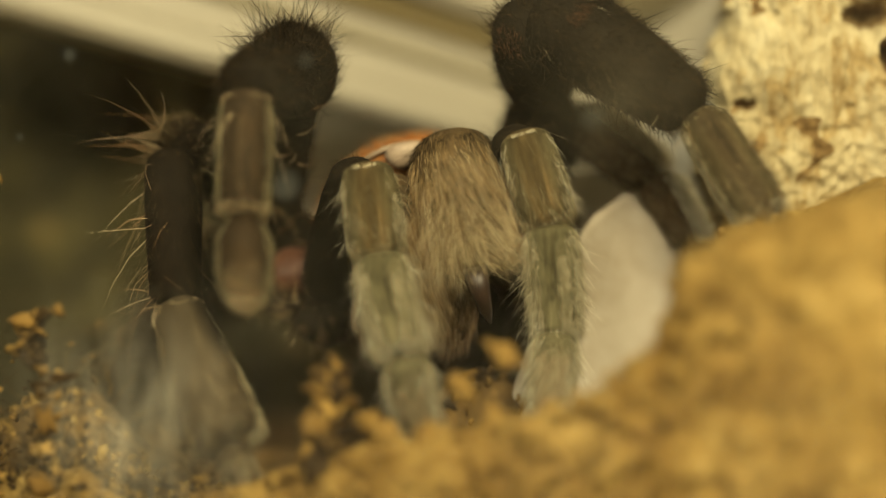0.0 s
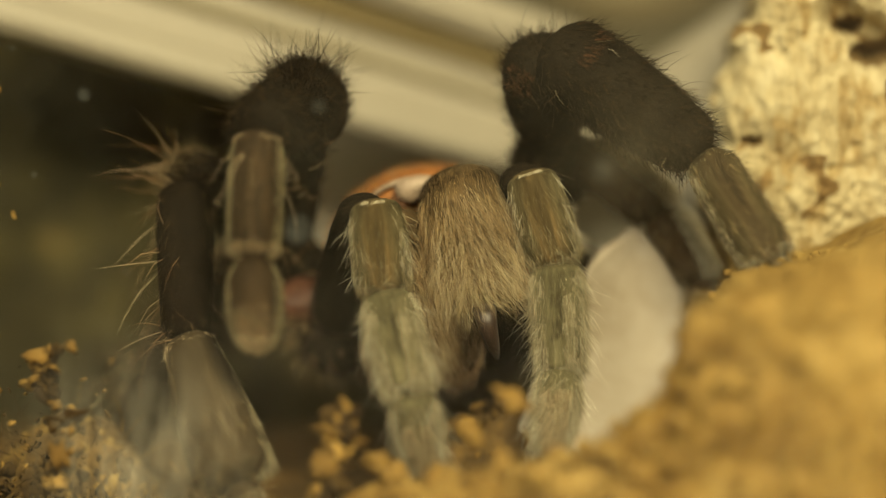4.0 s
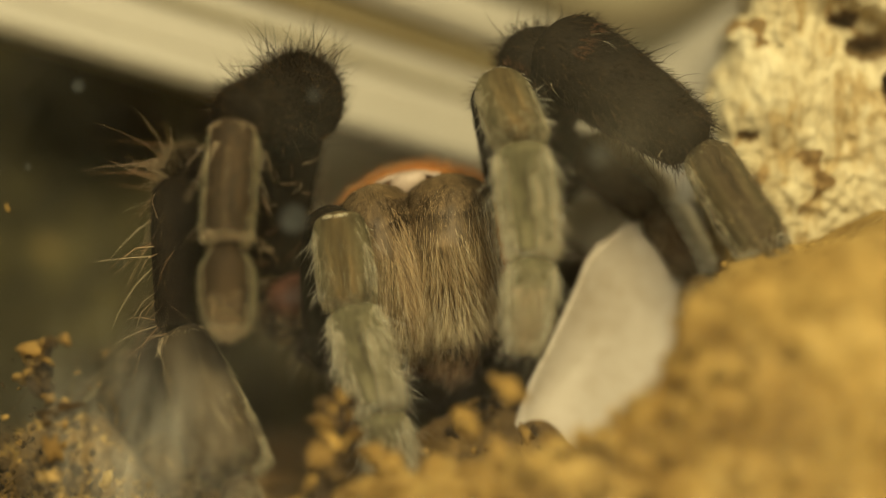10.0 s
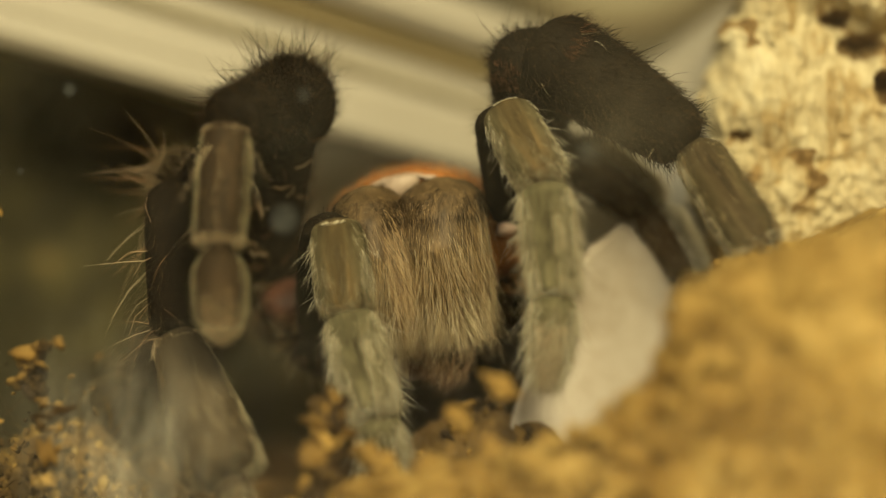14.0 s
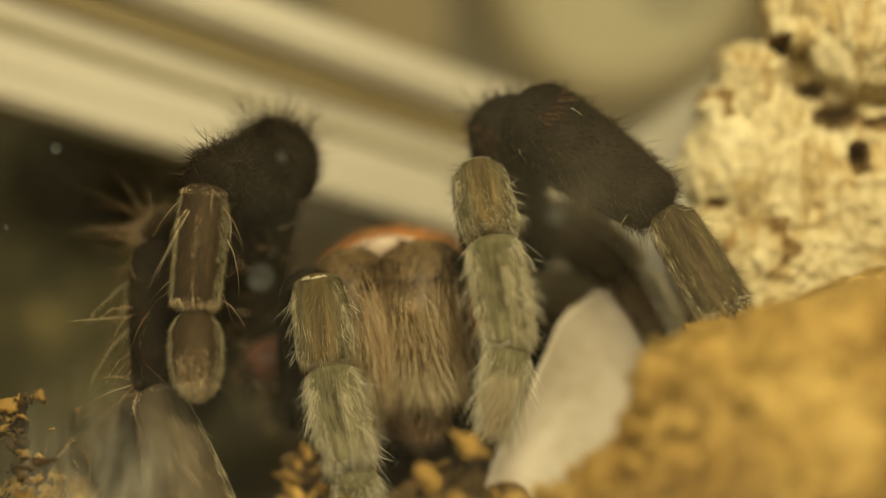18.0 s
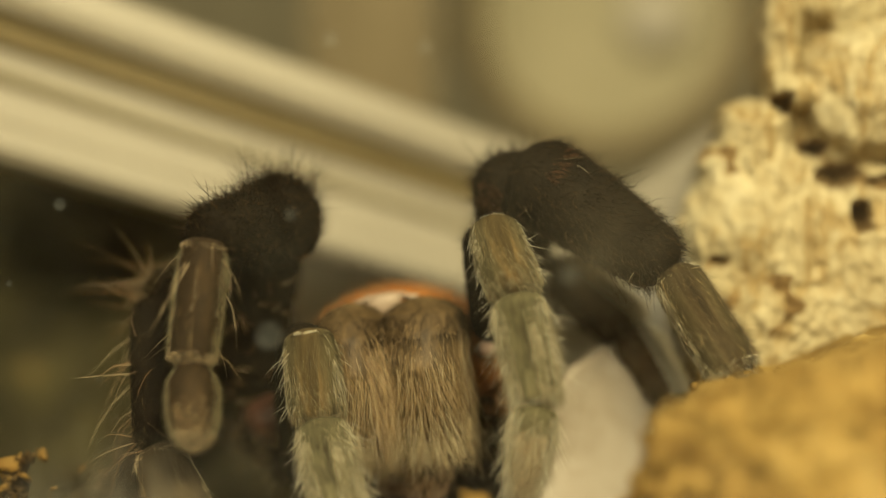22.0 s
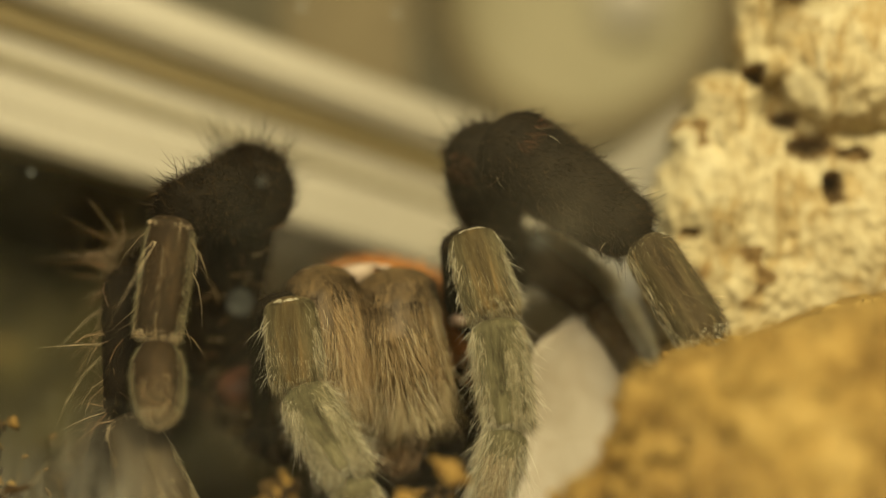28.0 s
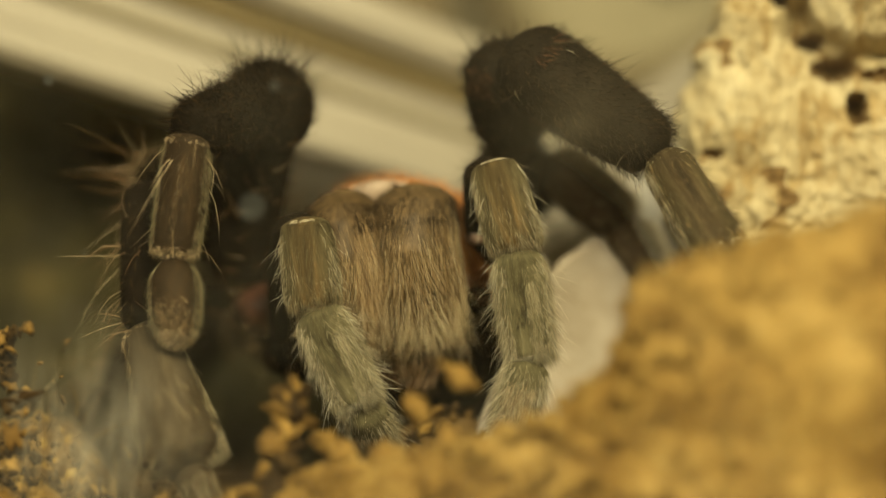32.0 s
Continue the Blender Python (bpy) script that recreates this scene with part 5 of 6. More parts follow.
# ---- what moves ----
# seconds, then knee, shin joint, foot joint and tip in millimetres
RIGHT_PALP_ROWS = [
    (0, -1.0, 0.8, 40.7, 1.2, 0.7, 33.2, 1.7, 0.2, 24.3, 0.9, -3.5, 18.2),
    (0.5, -1.1, 0.8, 40.7, 1.2, 0.7, 33.2, 1.6, 0.1, 24.3, 0.8, -3.5, 18.2),
    (1, -1.0, 0.8, 40.7, 1.2, 0.7, 33.2, 1.6, 0.1, 24.3, 0.9, -3.6, 18.2),
    (1.5, -1.1, 0.8, 40.7, 1.1, 0.7, 33.2, 1.6, 0.0, 24.4, 0.8, -3.7, 18.2),
    (2, -1.1, 0.8, 40.7, 1.1, 0.6, 33.2, 1.6, -0.1, 24.3, 0.8, -4.0, 18.3),
    (2.5, -1.1, 0.8, 40.7, 1.1, 0.6, 33.3, 1.5, -0.1, 24.4, 0.8, -4.0, 18.4),
    (3, -1.2, 0.8, 40.6, 1.0, 0.5, 33.2, 1.5, -0.3, 24.3, 0.8, -4.4, 18.4),
    (3.5, -1.2, 0.8, 40.6, 1.1, 0.4, 33.2, 1.5, -0.6, 24.4, 0.7, -5.0, 18.7),
    (4, -1.2, 0.8, 40.6, 1.1, 0.4, 33.2, 1.5, -0.6, 24.3, 0.7, -4.9, 18.6),
    (4.5, -1.3, 0.8, 40.6, 1.0, 0.4, 33.2, 1.5, -0.6, 24.4, 0.7, -4.9, 18.6),
    (6.5, -1.2, 0.8, 40.7, 1.1, 0.6, 33.2, 1.5, -0.2, 24.4, 0.8, -4.4, 18.5),
    (7, -1.2, 0.8, 40.6, 1.0, 0.6, 33.1, 1.5, -0.2, 24.3, 0.8, -4.5, 18.5),
    (7.5, -1.0, 0.8, 41.2, 1.3, 0.6, 33.7, 1.3, -0.2, 24.8, 0.6, -3.8, 18.6),
    (8, -2.5, 0.8, 46.2, -0.2, -3.6, 40.2, -0.4, -5.7, 31.6, -1.1, -6.5, 24.4),
    (8.5, -1.3, 0.8, 44.1, 1.7, -2.4, 37.6, 3.0, -3.0, 28.8, 2.1, -3.8, 21.7),
    (9, 0.4, 0.8, 40.9, 2.6, 0.6, 33.4, 2.8, -0.2, 24.5, 1.3, -3.4, 18.3),
    (9.5, -1.3, 0.8, 42.4, 0.1, -2.1, 35.4, 0.3, -2.8, 26.5, -1.0, -3.7, 19.5),
    (10, -3.3, 0.8, 47.3, -1.3, -4.9, 42.3, -0.4, -5.2, 33.5, -0.9, -5.8, 26.3),
    (10.5, -1.1, 0.8, 44.4, 2.1, -2.7, 38.2, 3.2, -3.3, 29.4, 2.4, -4.1, 22.3),
    (11, 0.6, 0.8, 41.2, 2.9, -0.5, 33.9, 3.0, -1.2, 25.0, 1.5, -4.2, 18.7),
    (11.5, -2.6, 0.8, 44.7, -1.2, -3.6, 38.4, -0.9, -4.2, 29.6, -1.8, -5.0, 22.5),
    (12, -2.9, 0.8, 46.2, 0.5, -3.4, 40.5, 1.8, -3.7, 31.7, 1.1, -4.4, 24.6),
    (12.5, 0.3, 0.8, 41.6, 2.6, -0.4, 34.3, 2.9, -1.1, 25.4, 1.4, -3.5, 18.8),
    (13, 0.8, 0.8, 41.3, 2.9, 0.4, 33.8, 3.1, -0.2, 24.9, 1.5, -3.0, 18.4),
    (13.5, -2.5, 0.8, 45.1, -0.9, -3.6, 38.8, -0.6, -3.9, 29.9, -1.5, -4.5, 22.8),
    (14, -2.2, 0.8, 45.2, 1.1, -2.8, 39.1, 1.9, -3.1, 30.2, 1.1, -3.8, 23.1),
    (14.5, -0.1, 0.8, 41.7, 2.1, -1.0, 34.4, 2.4, -1.5, 25.5, 0.9, -3.2, 18.7),
    (15, 0.4, 0.8, 41.3, 2.5, -0.3, 33.9, 2.8, -1.0, 25.0, 1.3, -3.9, 18.6),
    (15.5, 0.5, 0.8, 41.2, 2.7, -0.4, 33.9, 2.9, -0.9, 25.0, 1.5, -3.8, 18.5),
    (16, -1.6, 0.8, 44.1, 1.4, -2.2, 37.7, 2.0, -2.6, 28.8, 1.0, -3.6, 21.8),
    (16.5, 0.1, 0.8, 41.6, 2.2, -0.8, 34.2, 2.5, -1.4, 25.4, 1.0, -3.4, 18.6),
    (17, 0.4, 0.8, 41.3, 2.6, -0.3, 33.9, 2.8, -1.0, 25.0, 1.4, -3.9, 18.6),
    (17.5, 0.6, 0.8, 40.9, 2.5, -1.6, 33.7, 3.8, -4.4, 25.3, 1.7, -5.2, 18.5),
    (18, -2.4, 0.8, 45.5, -1.0, -4.4, 39.9, 0.5, -4.6, 31.1, -0.7, -5.2, 24.0),
    (18.5, -0.9, 0.8, 43.8, 1.7, -3.0, 37.5, 3.6, -3.3, 28.8, 2.2, -3.9, 21.8),
    (19, 0.9, 0.8, 41.1, 3.0, -1.5, 34.0, 4.2, -4.3, 25.6, 2.2, -5.0, 18.8),
    (19.5, -1.5, 0.8, 42.3, -0.1, -2.8, 35.5, 1.1, -3.9, 26.8, -0.6, -4.7, 19.9),
    (20, -2.2, 0.8, 46.2, -0.6, -4.5, 40.7, 1.1, -4.6, 31.9, 0.2, -5.2, 24.8),
    (20.5, -0.4, 0.8, 42.2, 1.9, -2.2, 35.4, 3.4, -4.1, 26.8, 1.6, -4.8, 19.8),
    (21, 0.8, 0.8, 41.4, 2.8, -1.9, 34.3, 4.0, -4.8, 26.0, 2.0, -5.6, 19.1),
    (21.5, -2.3, 0.8, 45.0, -1.4, -4.2, 39.1, -0.1, -4.6, 30.3, -1.3, -5.3, 23.3),
    (22, -1.8, 0.8, 45.6, 0.4, -4.0, 39.9, 2.1, -4.3, 31.1, 1.0, -5.0, 24.0),
    (22.5, 0.2, 0.8, 41.4, 2.2, -1.4, 34.2, 3.3, -5.0, 26.1, 1.3, -5.8, 19.2),
    (23, 0.6, 0.8, 41.3, 2.7, -1.9, 34.3, 3.9, -5.2, 26.1, 1.9, -6.0, 19.3),
    (23.5, -2.6, 0.8, 45.9, -1.5, -4.5, 40.3, -0.2, -5.4, 31.5, -1.2, -6.0, 24.4),
    (24, -1.4, 0.8, 44.4, 0.8, -3.4, 38.2, 2.4, -3.7, 29.5, 1.1, -4.3, 22.4),
    (24.5, 0.9, 0.8, 41.2, 3.1, -1.8, 34.2, 4.3, -5.2, 26.1, 2.3, -5.9, 19.2),
    (25, -1.4, 0.8, 42.5, 0.0, -2.9, 35.7, 1.2, -4.8, 27.1, -0.4, -5.6, 20.2),
    (25.5, -2.9, 0.8, 46.6, -0.7, -4.8, 41.7, 1.1, -5.9, 33.0, 0.3, -6.4, 25.9),
    (26, -0.7, 0.8, 43.5, 1.5, -2.9, 37.0, 2.9, -4.1, 28.5, 1.5, -4.8, 21.4),
    (26.5, 0.3, 0.8, 41.6, 2.2, -2.1, 34.7, 3.4, -5.1, 26.4, 1.5, -5.8, 19.5),
    (27, -1.8, 0.8, 43.7, -0.2, -3.5, 37.5, 1.2, -5.1, 28.9, -0.2, -5.8, 21.9),
    (27.5, -1.8, 0.8, 45.6, 0.5, -3.7, 39.7, 1.6, -4.9, 30.9, 0.5, -5.5, 23.8),
    (28, -1.2, 0.8, 42.5, 1.0, -1.6, 35.4, 2.1, -1.9, 26.6, 0.3, -2.6, 19.7),
    (28.5, 0.2, 0.8, 40.7, 2.5, 0.9, 33.2, 3.5, 0.4, 24.4, 1.4, -0.2, 17.5),
    (29, 0.7, 0.8, 40.4, 3.1, 1.1, 33.0, 4.3, 0.9, 24.2, 2.3, 0.4, 17.3),
    (29.5, -1.8, 0.8, 42.8, -0.1, -2.1, 35.8, 1.1, -2.1, 27.0, -0.4, -2.6, 20.0),
    (30, -1.1, 0.8, 42.8, 1.2, -1.8, 35.8, 2.4, -1.8, 27.0, 0.9, -2.3, 20.0),
    (30.5, -0.7, 0.8, 41.2, 1.6, -0.4, 33.9, 2.8, -0.5, 25.0, 0.9, -1.0, 18.1),
    (31, -0.7, 0.8, 41.2, 1.6, -0.4, 33.9, 2.7, -0.4, 25.0, 0.8, -0.9, 18.1),
    (31.5, -0.8, 0.8, 41.2, 1.5, -0.4, 33.9, 2.7, -0.4, 25.1, 0.8, -0.9, 18.1),
    (32, -0.8, 0.8, 41.3, 1.4, -0.4, 33.9, 2.6, -0.4, 25.1, 0.6, -0.9, 18.1),
]
LEFT_PALP_ROWS = [
    (0, -13.3, -2.0, 38.3, -12.4, -2.1, 30.9, -10.4, -5.9, 23.3, -9.0, -4.1, 16.6),
    (0.5, -13.4, -2.0, 38.3, -12.5, -2.1, 30.9, -10.5, -6.0, 23.3, -9.1, -4.2, 16.6),
    (1, -13.4, -2.0, 38.3, -12.5, -2.1, 30.9, -10.4, -6.0, 23.4, -9.1, -4.3, 16.6),
    (1.5, -13.4, -2.0, 38.3, -12.5, -2.2, 30.9, -10.5, -6.0, 23.3, -9.1, -4.3, 16.6),
    (2, -13.5, -2.0, 38.3, -12.5, -2.2, 30.9, -10.5, -6.0, 23.3, -9.1, -4.4, 16.6),
    (2.5, -13.5, -2.0, 38.4, -12.5, -2.2, 30.9, -10.5, -6.0, 23.4, -9.0, -4.4, 16.6),
    (3, -13.5, -2.0, 38.4, -12.5, -2.3, 30.9, -10.5, -6.1, 23.4, -9.1, -4.6, 16.6),
    (3.5, -13.5, -2.0, 38.4, -12.6, -2.4, 31.0, -10.5, -6.3, 23.4, -9.1, -5.0, 16.6),
    (4, -13.5, -2.0, 38.4, -12.6, -2.5, 30.9, -10.5, -6.2, 23.4, -9.0, -4.9, 16.6),
    (4.5, -13.5, -2.0, 38.3, -12.5, -2.4, 30.9, -10.4, -6.2, 23.4, -9.0, -4.9, 16.6),
    (6.5, -13.5, -2.0, 38.4, -12.5, -2.3, 30.9, -10.3, -5.9, 23.3, -8.9, -4.5, 16.5),
    (7, -13.5, -2.0, 38.4, -12.5, -2.3, 30.9, -10.4, -5.9, 23.3, -9.0, -4.5, 16.5),
    (7.5, -14.6, -2.0, 37.8, -13.6, -2.3, 30.4, -11.6, -5.9, 22.7, -10.2, -4.5, 15.9),
    (8, -15.6, -2.0, 41.2, -13.8, -6.0, 35.1, -10.8, -6.4, 27.0, -8.3, -7.0, 20.3),
    (8.5, -15.3, -2.0, 37.6, -14.3, -2.3, 30.2, -12.3, -5.9, 22.6, -10.9, -4.5, 15.7),
    (9, -14.9, -2.0, 41.9, -13.0, -6.3, 36.1, -9.6, -6.6, 28.1, -7.0, -7.2, 21.5),
    (9.5, -17.5, -2.0, 41.2, -15.6, -5.9, 35.1, -13.0, -6.3, 26.8, -10.5, -7.0, 20.2),
    (10, -16.1, -2.0, 36.8, -15.1, -2.3, 29.4, -12.6, -4.4, 21.3, -11.2, -3.1, 14.5),
    (10.5, -13.8, -2.0, 40.0, -12.3, -5.2, 33.4, -10.6, -5.9, 24.9, -8.6, -6.7, 18.1),
    (11, -17.6, -2.0, 42.3, -15.6, -6.5, 36.6, -12.7, -6.8, 28.4, -10.1, -7.3, 21.9),
    (11.5, -14.6, -2.0, 37.3, -13.7, -2.3, 29.9, -13.0, -6.7, 22.4, -11.6, -5.1, 15.6),
    (12, -16.0, -2.0, 36.6, -15.1, -2.3, 29.2, -14.1, -6.9, 21.8, -12.8, -5.3, 15.1),
    (12.5, -14.1, -2.0, 41.0, -12.4, -5.8, 34.8, -9.4, -6.2, 26.6, -7.0, -6.8, 19.9),
    (13, -16.4, -2.0, 40.9, -14.7, -5.7, 34.6, -12.0, -6.0, 26.3, -9.7, -6.5, 19.7),
    (13.5, -14.6, -2.0, 37.3, -13.7, -2.2, 29.8, -11.4, -2.9, 21.5, -10.0, -1.6, 14.6),
    (14, -15.7, -2.0, 36.4, -14.8, -2.2, 29.0, -12.5, -4.6, 20.9, -11.2, -3.2, 14.1),
    (14.5, -13.9, -2.0, 39.7, -12.5, -4.6, 32.8, -9.7, -4.8, 24.6, -7.6, -5.4, 17.8),
    (15, -13.9, -2.0, 38.3, -13.0, -2.2, 30.9, -10.5, -2.7, 22.5, -8.9, -3.5, 15.7),
    (15.5, -14.0, -2.0, 37.7, -13.2, -2.1, 30.2, -10.9, -2.4, 21.9, -9.3, -3.1, 15.0),
    (16, -15.2, -2.0, 37.4, -14.1, -2.9, 30.1, -11.6, -4.7, 22.0, -10.1, -3.8, 15.2),
    (16.5, -13.9, -2.0, 39.3, -12.6, -3.9, 32.2, -9.9, -4.2, 24.0, -8.0, -4.8, 17.2),
    (17, -13.9, -2.0, 38.1, -13.0, -2.2, 30.7, -10.6, -2.6, 22.3, -9.0, -3.3, 15.5),
    (17.5, -13.9, -2.0, 38.8, -12.8, -2.2, 31.4, -10.4, -5.0, 23.5, -8.6, -4.2, 16.7),
    (18, -15.5, -2.0, 36.8, -14.5, -2.2, 29.3, -12.3, -4.8, 21.3, -10.9, -3.5, 14.5),
    (18.5, -13.8, -2.0, 38.1, -12.8, -2.1, 30.7, -10.6, -4.6, 22.6, -9.2, -3.4, 15.8),
    (19, -16.4, -2.0, 42.5, -14.2, -6.2, 36.7, -10.7, -6.1, 28.7, -7.9, -6.3, 22.2),
    (19.5, -14.1, -2.0, 38.2, -13.0, -2.1, 30.8, -10.8, -4.6, 22.7, -9.2, -3.5, 15.9),
    (20, -16.3, -2.0, 36.7, -15.2, -2.1, 29.3, -13.0, -4.8, 21.3, -11.5, -3.5, 14.5),
    (20.5, -13.8, -2.0, 39.7, -12.2, -4.5, 32.9, -9.4, -5.7, 24.7, -7.2, -5.5, 17.9),
    (21, -17.3, -2.0, 42.0, -15.1, -6.2, 36.2, -11.6, -6.4, 28.2, -8.9, -6.8, 21.7),
    (21.5, -15.1, -2.0, 37.6, -14.1, -2.2, 30.2, -11.9, -5.2, 22.3, -10.4, -3.9, 15.5),
    (22, -16.6, -2.0, 37.0, -15.6, -2.2, 29.6, -13.4, -5.4, 21.8, -12.0, -3.9, 15.0),
    (22.5, -15.1, -2.0, 42.1, -13.0, -6.3, 36.3, -9.7, -6.5, 28.3, -7.0, -6.9, 21.7),
    (23, -17.1, -2.0, 41.1, -15.2, -5.7, 34.9, -12.1, -6.0, 26.8, -9.5, -6.5, 20.2),
    (23.5, -16.4, -2.0, 36.9, -15.4, -2.2, 29.5, -13.1, -5.4, 21.8, -11.7, -3.9, 15.0),
    (24, -16.2, -2.0, 36.9, -15.1, -2.1, 29.5, -12.8, -5.2, 21.7, -11.3, -3.6, 15.0),
    (24.5, -17.0, -2.0, 43.3, -14.7, -6.3, 37.6, -11.2, -6.2, 29.6, -8.3, -6.4, 23.2),
    (25, -16.2, -2.0, 39.1, -14.7, -3.8, 31.9, -12.0, -6.5, 24.1, -10.2, -5.2, 17.4),
    (25.5, -17.9, -2.0, 36.5, -16.8, -2.2, 29.1, -14.4, -5.4, 21.3, -12.9, -3.8, 14.6),
    (26, -16.4, -2.0, 38.9, -15.0, -3.4, 31.9, -12.3, -5.5, 24.1, -10.4, -4.5, 17.4),
    (26.5, -16.8, -2.0, 42.0, -14.7, -5.5, 35.9, -11.4, -6.3, 28.0, -8.9, -6.1, 21.4),
    (27, -16.7, -2.0, 38.3, -15.3, -3.3, 31.1, -12.8, -6.1, 23.3, -11.0, -4.8, 16.5),
    (27.5, -18.1, -2.0, 35.8, -17.0, -2.2, 28.4, -12.3, -5.3, 21.8, -10.8, -3.8, 15.0),
    (28, -15.9, -2.0, 37.1, -14.9, -2.1, 29.7, -10.5, -5.1, 22.8, -9.0, -3.5, 16.1),
    (28.5, -17.2, -2.0, 40.6, -15.4, -5.2, 34.1, -11.2, -5.1, 26.5, -8.7, -5.4, 19.8),
    (29, -16.0, -2.0, 37.6, -14.9, -1.8, 30.2, -11.1, -1.6, 22.4, -9.4, 3.3, 17.5),
    (29.5, -16.2, -2.0, 36.4, -15.1, -1.8, 29.0, -11.2, -1.6, 21.2, -9.7, 3.4, 16.4),
    (30, -16.5, -2.0, 35.9, -15.4, -1.8, 28.5, -11.4, -2.6, 20.8, -10.0, 2.5, 16.0),
    (30.5, -15.9, -2.0, 36.3, -14.8, -1.7, 28.8, -11.0, -1.5, 21.0, -9.5, 3.5, 16.2),
    (31, -15.9, -2.0, 36.3, -14.8, -1.7, 28.9, -11.1, -1.5, 21.0, -9.6, 3.5, 16.3),
    (31.5, -15.8, -2.0, 36.4, -14.8, -1.8, 29.0, -11.0, -1.5, 21.1, -9.5, 3.5, 16.3),
    (32, -15.9, -2.0, 36.4, -14.9, -1.7, 29.0, -11.0, -2.2, 21.2, -9.5, 2.9, 16.5),
]
